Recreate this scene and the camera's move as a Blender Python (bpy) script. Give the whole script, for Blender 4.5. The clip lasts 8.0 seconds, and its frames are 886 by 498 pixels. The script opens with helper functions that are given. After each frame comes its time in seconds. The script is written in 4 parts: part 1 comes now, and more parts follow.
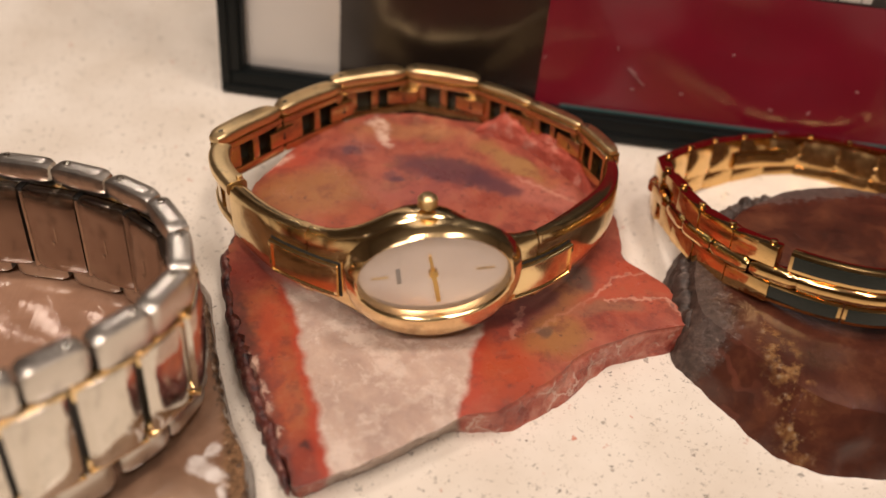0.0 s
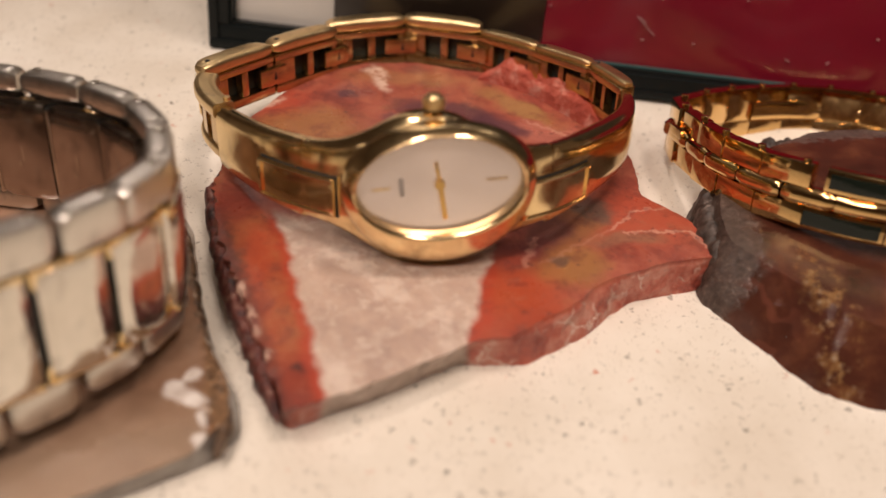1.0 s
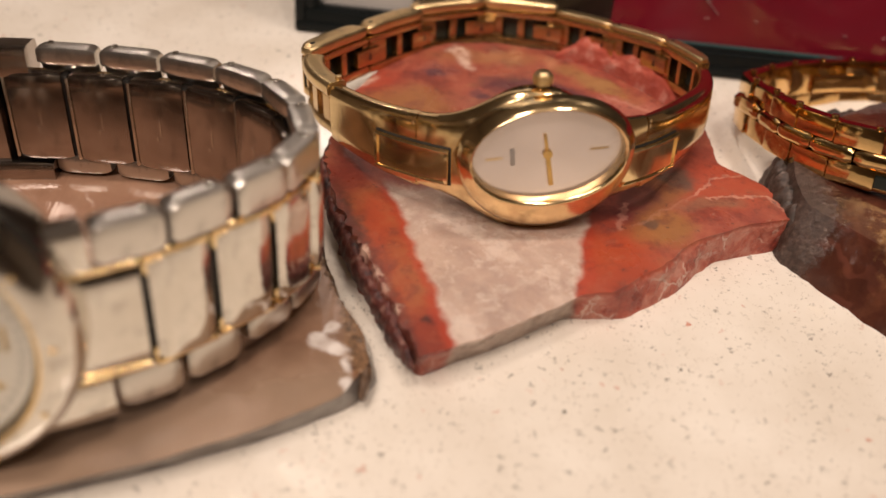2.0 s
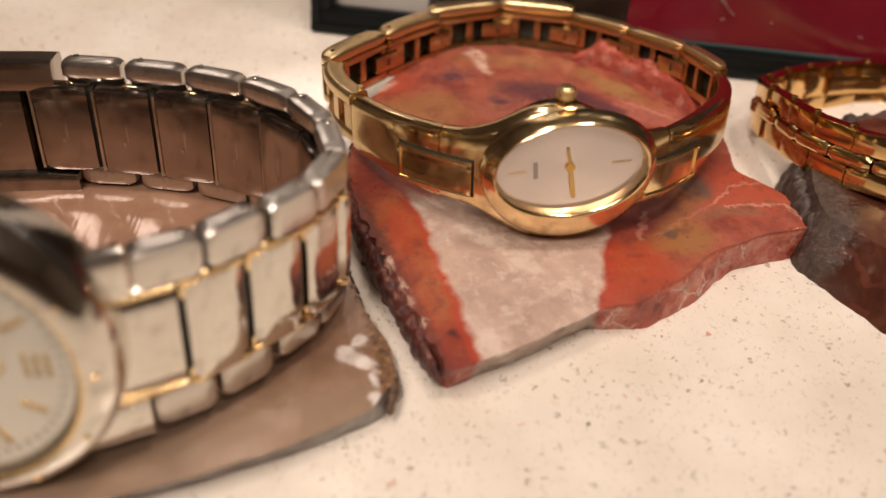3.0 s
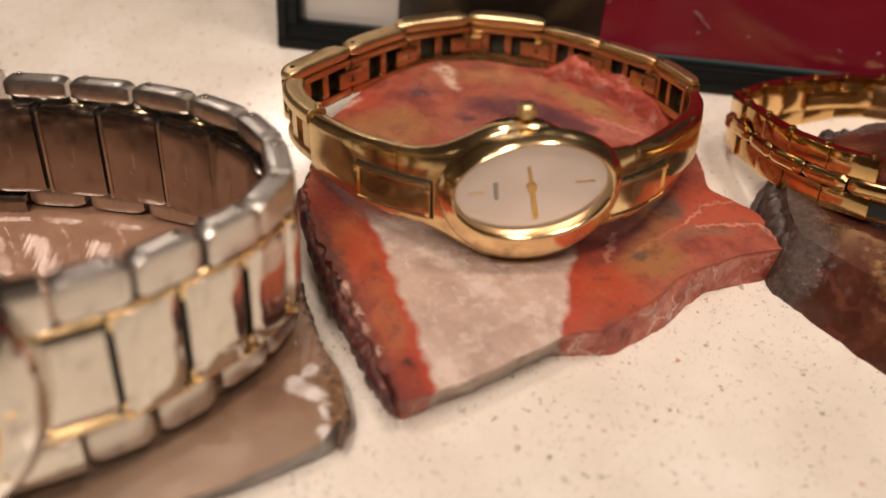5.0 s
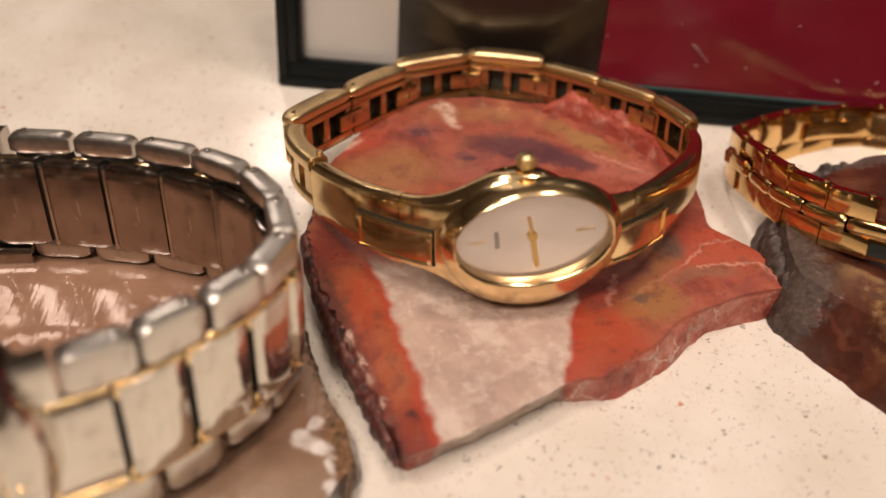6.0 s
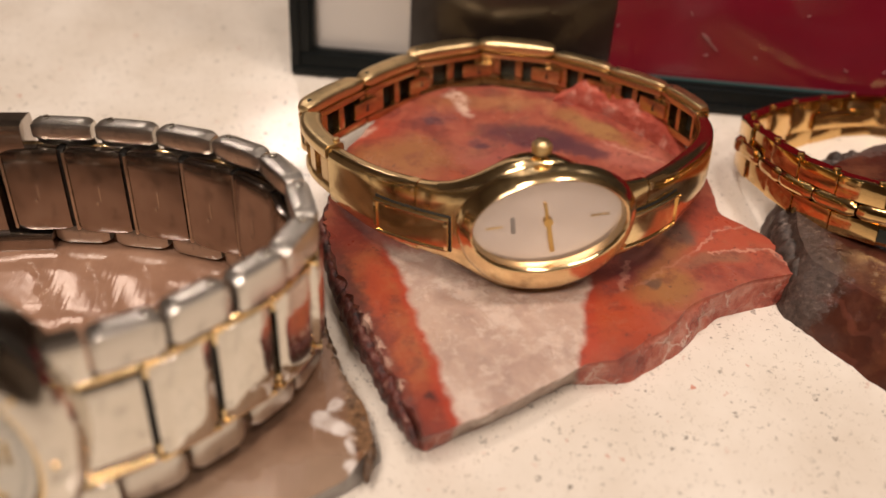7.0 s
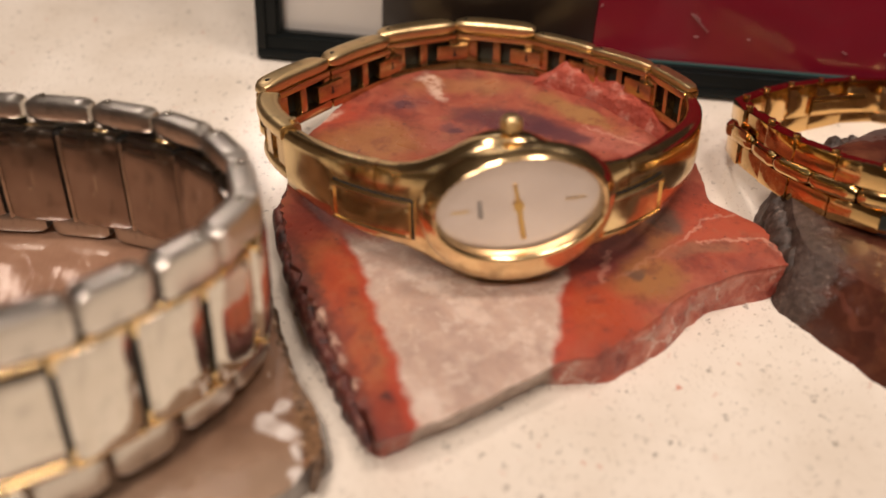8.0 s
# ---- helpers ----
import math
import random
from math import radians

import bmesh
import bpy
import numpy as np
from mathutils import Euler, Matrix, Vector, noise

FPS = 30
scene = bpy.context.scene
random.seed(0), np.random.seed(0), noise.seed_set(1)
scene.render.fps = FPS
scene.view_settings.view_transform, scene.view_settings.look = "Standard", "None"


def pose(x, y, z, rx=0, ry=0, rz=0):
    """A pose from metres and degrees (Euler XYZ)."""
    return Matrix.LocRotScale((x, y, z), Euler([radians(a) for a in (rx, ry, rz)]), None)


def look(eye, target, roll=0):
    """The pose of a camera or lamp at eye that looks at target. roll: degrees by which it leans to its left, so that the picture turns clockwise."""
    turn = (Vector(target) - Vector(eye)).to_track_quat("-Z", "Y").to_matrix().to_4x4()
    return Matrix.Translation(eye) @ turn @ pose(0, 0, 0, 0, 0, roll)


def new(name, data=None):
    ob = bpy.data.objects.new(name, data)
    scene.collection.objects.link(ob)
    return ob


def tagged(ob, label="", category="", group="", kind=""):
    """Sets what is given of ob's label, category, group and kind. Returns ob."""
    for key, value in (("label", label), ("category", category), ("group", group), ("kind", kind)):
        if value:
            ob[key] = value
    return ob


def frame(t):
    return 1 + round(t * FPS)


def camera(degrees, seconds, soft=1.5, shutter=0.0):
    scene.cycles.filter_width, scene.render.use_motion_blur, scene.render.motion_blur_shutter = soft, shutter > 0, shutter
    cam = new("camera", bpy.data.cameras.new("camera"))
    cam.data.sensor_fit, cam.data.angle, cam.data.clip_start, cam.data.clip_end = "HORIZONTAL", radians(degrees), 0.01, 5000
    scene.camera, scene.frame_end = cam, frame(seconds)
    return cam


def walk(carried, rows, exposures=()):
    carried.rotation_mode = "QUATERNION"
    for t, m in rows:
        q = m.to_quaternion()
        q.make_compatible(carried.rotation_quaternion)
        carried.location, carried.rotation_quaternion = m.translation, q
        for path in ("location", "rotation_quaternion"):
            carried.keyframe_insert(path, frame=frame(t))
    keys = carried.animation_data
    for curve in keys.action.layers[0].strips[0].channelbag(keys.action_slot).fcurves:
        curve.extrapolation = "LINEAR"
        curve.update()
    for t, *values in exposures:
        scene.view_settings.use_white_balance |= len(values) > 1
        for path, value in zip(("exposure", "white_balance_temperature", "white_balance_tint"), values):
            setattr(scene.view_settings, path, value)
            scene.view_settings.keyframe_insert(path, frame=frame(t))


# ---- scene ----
CM = 0.01
cam = camera(53.0, 8.0, 1.5, 0.2)
# a phone's small aperture, focused on the oval watch
cam.data.dof.use_dof = True
cam.data.dof.focus_distance = 0.127
cam.data.dof.aperture_fstop = 13.0
# seconds, eye in centimetres over the worktop, yaw, pitch, roll
PATH = [
    (0.0, 0.000, 0.000, 9.790, -3.52, -42.94, 5.15),
    (0.1, -0.224, -0.205, 9.869, -4.12, -42.41, 5.67),
    (0.2, -0.981, -0.592, 9.613, -4.45, -41.29, 4.96),
    (0.3, -1.379, -0.975, 9.291, -3.91, -40.45, 5.75),
    (0.4, -1.477, -1.424, 8.677, -2.66, -39.54, 5.42),
    (0.5, -1.617, -1.331, 8.234, -3.29, -39.08, 6.13),
    (0.6, -0.997, -1.030, 8.122, -2.72, -39.60, 5.05),
    (0.7, -0.327, -0.373, 8.056, -2.53, -39.24, 4.46),
    (0.8, -0.221, -0.363, 8.130, -3.51, -39.11, 5.69),
    (0.9, -0.303, -0.391, 7.976, -4.65, -38.85, 6.50),
    (1.0, -0.096, -0.385, 7.719, -4.09, -38.98, 5.34),
    (1.1, -0.211, -0.230, 8.081, -4.56, -40.07, 5.83),
    (1.2, -0.544, -0.420, 8.526, -4.05, -40.63, 4.85),
    (1.3, -0.934, -0.882, 8.707, -3.82, -40.36, 3.73),
    (1.5, -1.024, -0.711, 8.610, -3.90, -39.67, 4.52),
    (1.7, -1.065, -0.923, 8.704, -3.46, -39.72, 4.76),
    (1.8, -1.281, -1.324, 8.477, -3.20, -40.04, 3.65),
    (2.0, -1.384, -1.294, 8.118, -3.35, -40.28, 4.34),
    (2.2, -1.395, -1.083, 8.217, -3.45, -40.66, 4.32),
    (3.3, -1.865, -1.117, 8.570, -3.36, -41.89, 4.16),
    (3.5, -1.935, -1.188, 8.519, -3.05, -41.86, 3.90),
    (3.7, -1.991, -1.305, 8.770, -2.38, -42.45, 4.19),
    (4.0, -2.239, -1.655, 8.676, -2.75, -41.80, 4.04),
    (4.2, -2.230, -1.736, 9.042, -2.17, -42.21, 4.20),
    (4.5, -1.792, -1.225, 8.326, -3.25, -41.35, 4.16),
    (4.7, -1.431, -0.951, 8.197, -3.57, -41.15, 4.33),
    (5.8, -1.052, -0.267, 9.161, -3.46, -40.52, 3.08),
    (6.0, -1.184, -0.364, 8.857, -3.24, -40.69, 2.97),
    (6.2, -1.231, -0.453, 8.745, -2.94, -40.65, 3.53),
    (6.5, -1.305, -0.383, 8.830, -3.22, -41.11, 2.93),
    (6.7, -1.446, -0.699, 8.702, -3.01, -41.10, 3.33),
    (7.0, -1.398, -0.558, 8.884, -3.24, -41.12, 3.03),
    (7.3, -1.082, -0.369, 8.356, -2.70, -41.67, 2.17),
    (7.5, -0.546, 0.243, 8.101, -3.37, -40.76, 3.10),
    (7.7, -0.440, 0.469, 8.136, -2.73, -40.88, 2.50),
    (8.0, -0.889, 0.014, 8.049, -3.15, -40.55, 2.93),
]
walk(cam, [(t, pose(x * CM, y * CM, z * CM, 90 + pitch, 0, yaw) @ pose(0, 0, 0, 0, 0, roll)) for t, x, y, z, yaw, pitch, roll in PATH],
     [(0.0, 0.0), (0.3, 0.0), (0.5, 0.08), (0.8, 0.0), (4.0, 0.0), (4.5, -0.13), (4.7, -0.1), (5.8, 0.0), (8.0, 0.0)])

# ---- light: a warm evening room with ceiling lamps ----
world = bpy.data.worlds.new("room_air")
scene.world = world
world.use_nodes = True
world.node_tree.nodes["Background"].inputs[0].default_value = (1.0, 0.72, 0.48, 1)
world.node_tree.nodes["Background"].inputs[1].default_value = 0.05


def lamp(name, size_x, size_y, watts, colour, eye, target):
    data = bpy.data.lights.new(name, "AREA")
    data.shape, data.size, data.size_y, data.energy, data.color = "RECTANGLE", size_x, size_y, watts, colour
    ob = new(name, data)
    ob.matrix_world = look(eye, target)
    return tagged(ob, "warm white ceiling lamp over the worktop", "lamp", kind="structure")


WARM = (1.0, 0.835, 0.735)
for lamp_x, lamp_y in ((-0.34, -0.52), (0.34, -0.52), (-0.34, 0.10), (0.34, 0.10)):
    lamp("ceiling_lamp", 0.2, 0.2, 5.15, WARM, (lamp_x, lamp_y, 1.32), (0, 0.08, 0))
lamp("ceiling_lamp_far", 0.18, 0.12, 1.5, WARM, (-0.54, 1.80, 1.02), (0, 0.1, 0))
lamp("ceiling_lamp_behind", 0.32, 0.28, 6.5, WARM, (-0.56, -0.64, 1.2), (0, 0.1, 0))


# ---- materials ----
class Nodes:
    """Short names for building a node material."""

    def __init__(self, name, rough=0.5, metal=0.0, spec=0.5, colour=(0.5, 0.5, 0.5)):
        self.mat = bpy.data.materials.new(name)
        self.mat.use_nodes = True
        self.tree = self.mat.node_tree
        self.bsdf = self.tree.nodes["Principled BSDF"]
        self.set("Roughness", rough)
        self.set("Metallic", metal)
        self.set("Specular IOR Level", spec)
        self.set("Base Color", (*colour, 1))
        co = self.tree.nodes.new("ShaderNodeTexCoord")
        self.co = co.outputs["Object"]

    def set(self, key, value):
        if isinstance(value, bpy.types.NodeSocket):
            self.tree.links.new(value, self.bsdf.inputs[key])
        else:
            self.bsdf.inputs[key].default_value = value

    def node(self, kind, **sockets):
        n = self.tree.nodes.new(kind)
        for key, value in sockets.items():
            slot = n.inputs[int(key[1:])] if key[0] == "i" and key[1:].isdigit() else n.inputs[key]
            if isinstance(value, bpy.types.NodeSocket):
                self.tree.links.new(value, slot)
            else:
                slot.default_value = value
        return n

    def math(self, op, a, b=0.0, clamp=False):
        n = self.node("ShaderNodeMath", i0=a, i1=b)
        n.operation, n.use_clamp = op, clamp
        return n.outputs[0]

    def vmath(self, op, a, b):
        n = self.node("ShaderNodeVectorMath", i0=a, i1=b)
        n.operation = op
        return n.outputs["Value"] if op in ("DOT_PRODUCT", "LENGTH", "DISTANCE") else n.outputs[0]

    def noise(self, scale, detail=4.0, rough=0.55, at=None, colour=False):
        n = self.node("ShaderNodeTexNoise", Scale=scale, Detail=detail, Roughness=rough)
        self.tree.links.new(at or self.co, n.inputs["Vector"])
        return n.outputs["Color" if colour else "Fac"]

    def cells(self, scale, at=None, feature="F1"):
        n = self.node("ShaderNodeTexVoronoi", Scale=scale)
        n.feature = feature
        self.tree.links.new(at or self.co, n.inputs["Vector"])
        return n

    def ramp(self, fac, *stops):
        n = self.node("ShaderNodeValToRGB", Fac=fac)
        ramp = n.color_ramp
        while len(ramp.elements) < len(stops):
            ramp.elements.new(0.5)
        for e, (at, c) in zip(ramp.elements, stops):
            e.position = at
            e.color = (*c, 1) if isinstance(c, tuple) else (c, c, c, 1)
        return n.outputs["Color"]

    def step(self, value, low, high):
        n = self.node("ShaderNodeMapRange", Value=value)
        n.inputs["From Min"].default_value, n.inputs["From Max"].default_value = low, high
        n.interpolation_type = "SMOOTHSTEP"
        return n.outputs[0]

    def mix(self, fac, a, b):
        n = self.tree.nodes.new("ShaderNodeMix")
        n.data_type = "RGBA"
        for slot, value in ((n.inputs[0], fac), (n.inputs[6], a), (n.inputs[7], b)):
            if isinstance(value, bpy.types.NodeSocket):
                self.tree.links.new(value, slot)
            else:
                slot.default_value = (*value, 1) if isinstance(value, tuple) else value
        return n.outputs[2]

    def warped(self, scale, amount):
        """Object coordinates pushed about by noise (amount in metres)."""
        shift = self.vmath("SUBTRACT", self.noise(scale, 3, colour=True), (0.5, 0.5, 0.5))
        n = self.node("ShaderNodeVectorMath", i0=shift)
        n.operation = "SCALE"
        n.inputs["Scale"].default_value = amount * 2
        return self.vmath("ADD", self.co, n.outputs[0])

    def side(self, at, ax, ay, bx, by, soft=0.03):
        """1 on the left of the line a -> b in plan (centimetres), 0 on its right."""
        dx, dy = bx - ax, by - ay
        size = math.hypot(dx, dy)
        nx, ny = -dy / size, dx / size
        d = self.math("SUBTRACT", self.vmath("DOT_PRODUCT", at, (nx, ny, 0)), (nx * ax + ny * ay) * CM)
        return self.step(d, -soft * CM, soft * CM)

    def blob(self, at, x, y, rx, ry, turn=0.0, soft=0.35):
        """1 inside an oval in plan (centimetres)."""
        c, s = math.cos(radians(turn)), math.sin(radians(turn))
        off = self.vmath("SUBTRACT", at, (x * CM, y * CM, 0))
        u = self.vmath("DOT_PRODUCT", off, (c / rx / CM, s / rx / CM, 0))
        v = self.vmath("DOT_PRODUCT", off, (-s / ry / CM, c / ry / CM, 0))
        r = self.math("SQRT", self.math("ADD", self.math("MULTIPLY", u, u), self.math("MULTIPLY", v, v)))
        return self.step(r, 1 + soft, 1 - soft)

    def seam(self, at, ax, ay, bx, by, wide):
        """1 on the stretch a -> b in plan (centimetres), fading over its half width."""
        dx, dy = (bx - ax) * CM, (by - ay) * CM
        size = dx * dx + dy * dy
        off = self.vmath("MULTIPLY", self.vmath("SUBTRACT", at, (ax * CM, ay * CM, 0)), (1, 1, 0))
        t = self.math("DIVIDE", self.vmath("DOT_PRODUCT", off, (dx, dy, 0)), size, True)
        foot = self.node("ShaderNodeCombineXYZ", X=self.math("MULTIPLY", t, dx), Y=self.math("MULTIPLY", t, dy))
        return self.step(self.vmath("DISTANCE", off, foot.outputs[0]), wide * CM, wide * CM * 0.3)

    def bump(self, height, strength, distance):
        n = self.node("ShaderNodeBump", Height=height, Strength=strength, Distance=distance)
        self.set("Normal", n.outputs[0])


def make_worktop():
    m = Nodes("speckled_worktop", 0.16, spec=0.5)
    cloud = m.noise(60, 5)
    col = m.ramp(cloud, (0.3, (0.66, 0.59, 0.495)), (0.7, (0.78, 0.72, 0.63)))
    at = m.warped(1300, 0.0013)
    for scale, low, high, keep, shade in ((520, 0.10, 0.24, 0.66, (0.06, 0.05, 0.04)), (800, 0.12, 0.28, 0.58, (0.13, 0.105, 0.085)),
                                         (460, 0.09, 0.22, 0.8, (0.50, 0.13, 0.06)), (1500, 0.14, 0.34, 0.5, (0.34, 0.27, 0.20))):
        v = m.cells(scale, at)
        near = m.step(v.outputs["Distance"], high, low)
        pick = m.node("ShaderNodeSeparateColor", Color=v.outputs["Color"])
        chosen = m.step(pick.outputs[0], keep, keep + 0.1)
        faint = m.math("ADD", m.math("MULTIPLY", pick.outputs[1], 0.6), 0.2)
        col = m.mix(m.math("MULTIPLY", m.math("MULTIPLY", near, chosen), faint), col, shade)
    m.set("Base Color", col)
    m.set("Roughness", m.ramp(m.noise(90, 4), (0.3, 0.11), (0.75, 0.2)))
    m.bump(m.noise(500, 3), 0.05, 0.0004)
    return m.mat


def make_metal(name, colour, rough, wear=0.1, scratch=900, wavy=0.06):
    m = Nodes(name, rough, 1.0)
    spots = m.noise(420, 4)
    dark = tuple(c * 0.72 for c in colour)
    m.set("Base Color", m.mix(m.step(spots, 0.5, 0.75), colour, dark))
    fine = m.noise(scratch, 5, 0.7)
    m.set("Roughness", m.math("ADD", m.math("MULTIPLY", fine, wear), rough - wear * 0.4))
    m.bump(m.noise(260, 3), wavy, 0.0006)
    return m.mat


def make_plain(name, colour, rough, spec=0.5, vary=0.12, scale=120, metal=0.0):
    m = Nodes(name, rough, metal, spec)
    low = tuple(c * (1 - vary) for c in colour)
    m.set("Base Color", m.mix(m.noise(scale, 5), low, colour))
    m.set("Roughness", m.math("ADD", m.math("MULTIPLY", m.noise(scale * 4, 4), 0.15), rough - 0.07))
    m.bump(m.noise(scale * 6, 3), 0.05, 0.0003)
    return m.mat


def make_jasper():
    """Red jasper with a milky quartz wedge, ochre clouds, a purple stain, pale seams and a broken flank."""
    m = Nodes("red_jasper", 0.3, spec=0.5)
    at = m.warped(160, 0.0019)
    cloudy = m.warped(240, 0.003)
    fine = m.warped(900, 0.0011)
    high = m.node("ShaderNodeSeparateXYZ", Vector=m.co).outputs[2]
    flank = m.step(high, 0.0054, 0.0045)
    col = m.ramp(m.noise(170, 6, 0.6, cloudy), (0.3, (0.17, 0.036, 0.028)), (0.46, (0.29, 0.066, 0.042)), (0.58, (0.36, 0.10, 0.06)), (0.72, (0.30, 0.125, 0.055)))
    for x, y, rx, ry, turn, weight, shade in (
            (-1.5, 11.1, 0.95, 0.6, 10, 0.8, (0.29, 0.125, 0.042)), (0.0, 12.9, 1.0, 0.25, 0, 0.6, (0.30, 0.13, 0.05)), (1.8, 12.15, 0.75, 0.22, -38, 0.8, (0.33, 0.18, 0.065)),
            (-2.0, 12.0, 0.4, 0.5, 20, 0.7, (0.38, 0.055, 0.03)), (-0.5, 10.4, 0.9, 0.35, 0, 0.7, (0.33, 0.075, 0.03)), (0.2, 11.3, 0.8, 0.4, 0, 0.5, (0.30, 0.09, 0.075)),
            (2.3, 11.3, 0.8, 0.3, -20, 0.8, (0.40, 0.13, 0.095)),
            (-0.9, 12.3, 0.3, 0.2, 0, 0.6, (0.16, 0.05, 0.05)), (-0.2, 11.6, 0.16, 0.12, 0, 0.7, (0.12, 0.045, 0.05)), (3.3, 9.35, 0.9, 0.6, 20, 0.85, (0.39, 0.072, 0.038)),
            (2.3, 9.1, 0.4, 0.6, -30, 0.8, (0.28, 0.125, 0.05)), (2.62, 9.4, 0.3, 0.32, 0, 0.85, (0.105, 0.075, 0.06)), (1.95, 8.9, 0.3, 0.45, -20, 0.85, (0.115, 0.034, 0.03)),
            (1.5, 8.4, 0.45, 0.26, 15, 0.85, (0.12, 0.02, 0.02)), (2.2, 8.2, 0.5, 0.34, 20, 0.85, (0.30, 0.135, 0.045)), (3.05, 8.8, 0.5, 0.16, 15, 0.7, (0.24, 0.12, 0.07)), (2.05, 8.3, 0.14, 0.1, 0, 0.8, (0.10, 0.06, 0.045)),
            (1.25, 7.55, 0.75, 0.75, 10, 0.85, (0.38, 0.062, 0.024)), (1.45, 7.1, 0.5, 0.22, 20, 0.5, (0.30, 0.05, 0.025))):
        col = m.mix(m.math("MULTIPLY", m.blob(cloudy, x, y, rx, ry, turn, 0.5), weight), col, shade)
    # orange band along the near left edge
    near = m.math("SUBTRACT", 1.0, m.side(at, -3.5, 9.0, 0.5, 9.0, 0.4))
    band = m.math("MULTIPLY", near, m.side(at, -0.66, 5.6, -1.58, 8.83, 0.05))
    col = m.mix(m.math("MULTIPLY", band, 0.92), col, m.ramp(m.noise(210, 5, 0.6, cloudy), (0.3, (0.20, 0.036, 0.02)), (0.5, (0.31, 0.07, 0.028)), (0.72, (0.33, 0.115, 0.045))))
    for x, y, rx, ry, weight, shade in ((-1.05, 5.95, 0.45, 0.4, 0.8, (0.21, 0.03, 0.016)), (-2.3, 9.2, 0.35, 0.6, 0.7, (0.17, 0.03, 0.022)), (-1.0, 6.27, 0.14, 0.08, 0.9, (0.06, 0.02, 0.018)),
                                        (-1.75, 8.2, 0.2, 0.6, 0.5, (0.42, 0.06, 0.025))):
        col = m.mix(m.math("MULTIPLY", m.blob(fine, x, y, rx, ry, 0, 0.5), weight), col, shade)
    # milky quartz wedge, rimmed with bright red
    inside = m.math("MULTIPLY", m.math("SUBTRACT", 1.0, m.side(at, -0.66, 5.6, -1.58, 8.83, 0.07)), m.side(at, 0.78, 6.5, 1.07, 8.1, 0.06))
    quartz = m.math("MULTIPLY", inside, m.math("SUBTRACT", 1.0, m.side(at, -1.9, 9.0, 1.3, 8.75, 0.15)))
    for line in ((-0.72, 5.7, -1.6, 8.8), (0.86, 6.6, 1.12, 8.1)):
        col = m.mix(m.math("MULTIPLY", m.seam(at, *line, 0.16), 0.75), col, (0.38, 0.05, 0.024))
    milk = m.ramp(m.noise(110, 6, 0.62, cloudy), (0.3, (0.37, 0.255, 0.205)), (0.5, (0.48, 0.345, 0.275)), (0.72, (0.61, 0.48, 0.40)))
    col = m.mix(quartz, col, milk)
    thread = m.cells(120, m.warped(160, 0.006), "DISTANCE_TO_EDGE")
    feather = m.math("MULTIPLY", m.step(thread.outputs["Distance"], 0.12, 0.0), m.step(m.noise(120, 4), 0.42, 0.66))
    col = m.mix(m.math("MULTIPLY", m.math("MULTIPLY", feather, quartz), 0.6), col, (0.70, 0.58, 0.48))
    # dark crusted left rim
    rim = m.math("MULTIPLY", m.side(fine, -0.89, 5.2, -2.24, 8.8, 0.09), near)
    col = m.mix(m.math("MULTIPLY", rim, 0.85), col, m.ramp(m.noise(700, 5, 0.7), (0.35, (0.04, 0.018, 0.016)), (0.6, (0.14, 0.035, 0.025)), (0.8, (0.42, 0.28, 0.22))))
    # pale chips and seams
    for x, y, rx, ry, turn in ((-0.47, 12.9, 0.12, 0.4, 12), (-0.62, 13.1, 0.2, 0.08, 0), (-0.4, 12.6, 0.1, 0.2, 30), (-2.15, 11.85, 0.25, 0.1, 40), (-1.9, 7.55, 0.06, 0.14, 20), (-1.66, 7.0, 0.06, 0.24, 24), (-1.45, 6.45, 0.06, 0.1, 0)):
        chips = m.blob(fine, x, y, rx, ry, turn, 0.6)
        col = m.mix(m.math("MULTIPLY", m.math("MULTIPLY", chips, m.step(m.noise(500, 4, 0.7), 0.36, 0.5)), 0.8), col, (0.62, 0.42, 0.32))
    for line, wide, weight in (((1.75, 8.2, 2.82, 9.0), 0.03, 0.2), ((2.82, 9.0, 3.2, 9.45), 0.035, 0.6), ((3.2, 9.45, 3.7, 9.6), 0.035, 0.5), ((3.0, 8.95, 3.9, 9.05), 0.035, 0.7), ((3.9, 9.05, 4.1, 8.7), 0.05, 0.7),
                               ((1.9, 11.7, 3.0, 11.0), 0.05, 0.5), ((1.55, 8.15, 1.75, 8.75), 0.06, 0.4)):
        col = m.mix(m.math("MULTIPLY", m.seam(fine, *line, wide), weight), col, (0.55, 0.27, 0.19))
    # mottling at two sizes over the polished face
    for size, low, weight, shade in ((300, 0.49, 0.5, (0.13, 0.03, 0.025)), (620, 0.52, 0.3, (0.36, 0.13, 0.075))):
        patch = m.math("MULTIPLY", m.step(m.noise(size, 6, 0.72), low, low + 0.16), m.math("MULTIPLY", m.math("SUBTRACT", 1.0, quartz), weight))
        col = m.mix(patch, col, shade)
    for x, y, rx, ry, turn in ((0.7, 11.82, 0.85, 0.34, -12), (1.42, 11.5, 0.5, 0.2, -22), (-0.95, 12.25, 0.2, 0.12, 0), (-0.15, 11.55, 0.12, 0.09, 0)):
        col = m.mix(m.math("MULTIPLY", m.blob(m.warped(420, 0.0022), x, y, rx, ry, turn, 0.4), 0.85), col, (0.095, 0.036, 0.045))
    frost = m.math("MULTIPLY", m.step(m.noise(260, 6, 0.72, at), 0.48, 0.64), m.math("MULTIPLY", quartz, 0.6))
    col = m.mix(frost, col, (0.68, 0.56, 0.47))
    smoke = m.math("MULTIPLY", m.step(m.noise(180, 5, 0.65, at), 0.5, 0.68), m.math("MULTIPLY", quartz, 0.35))
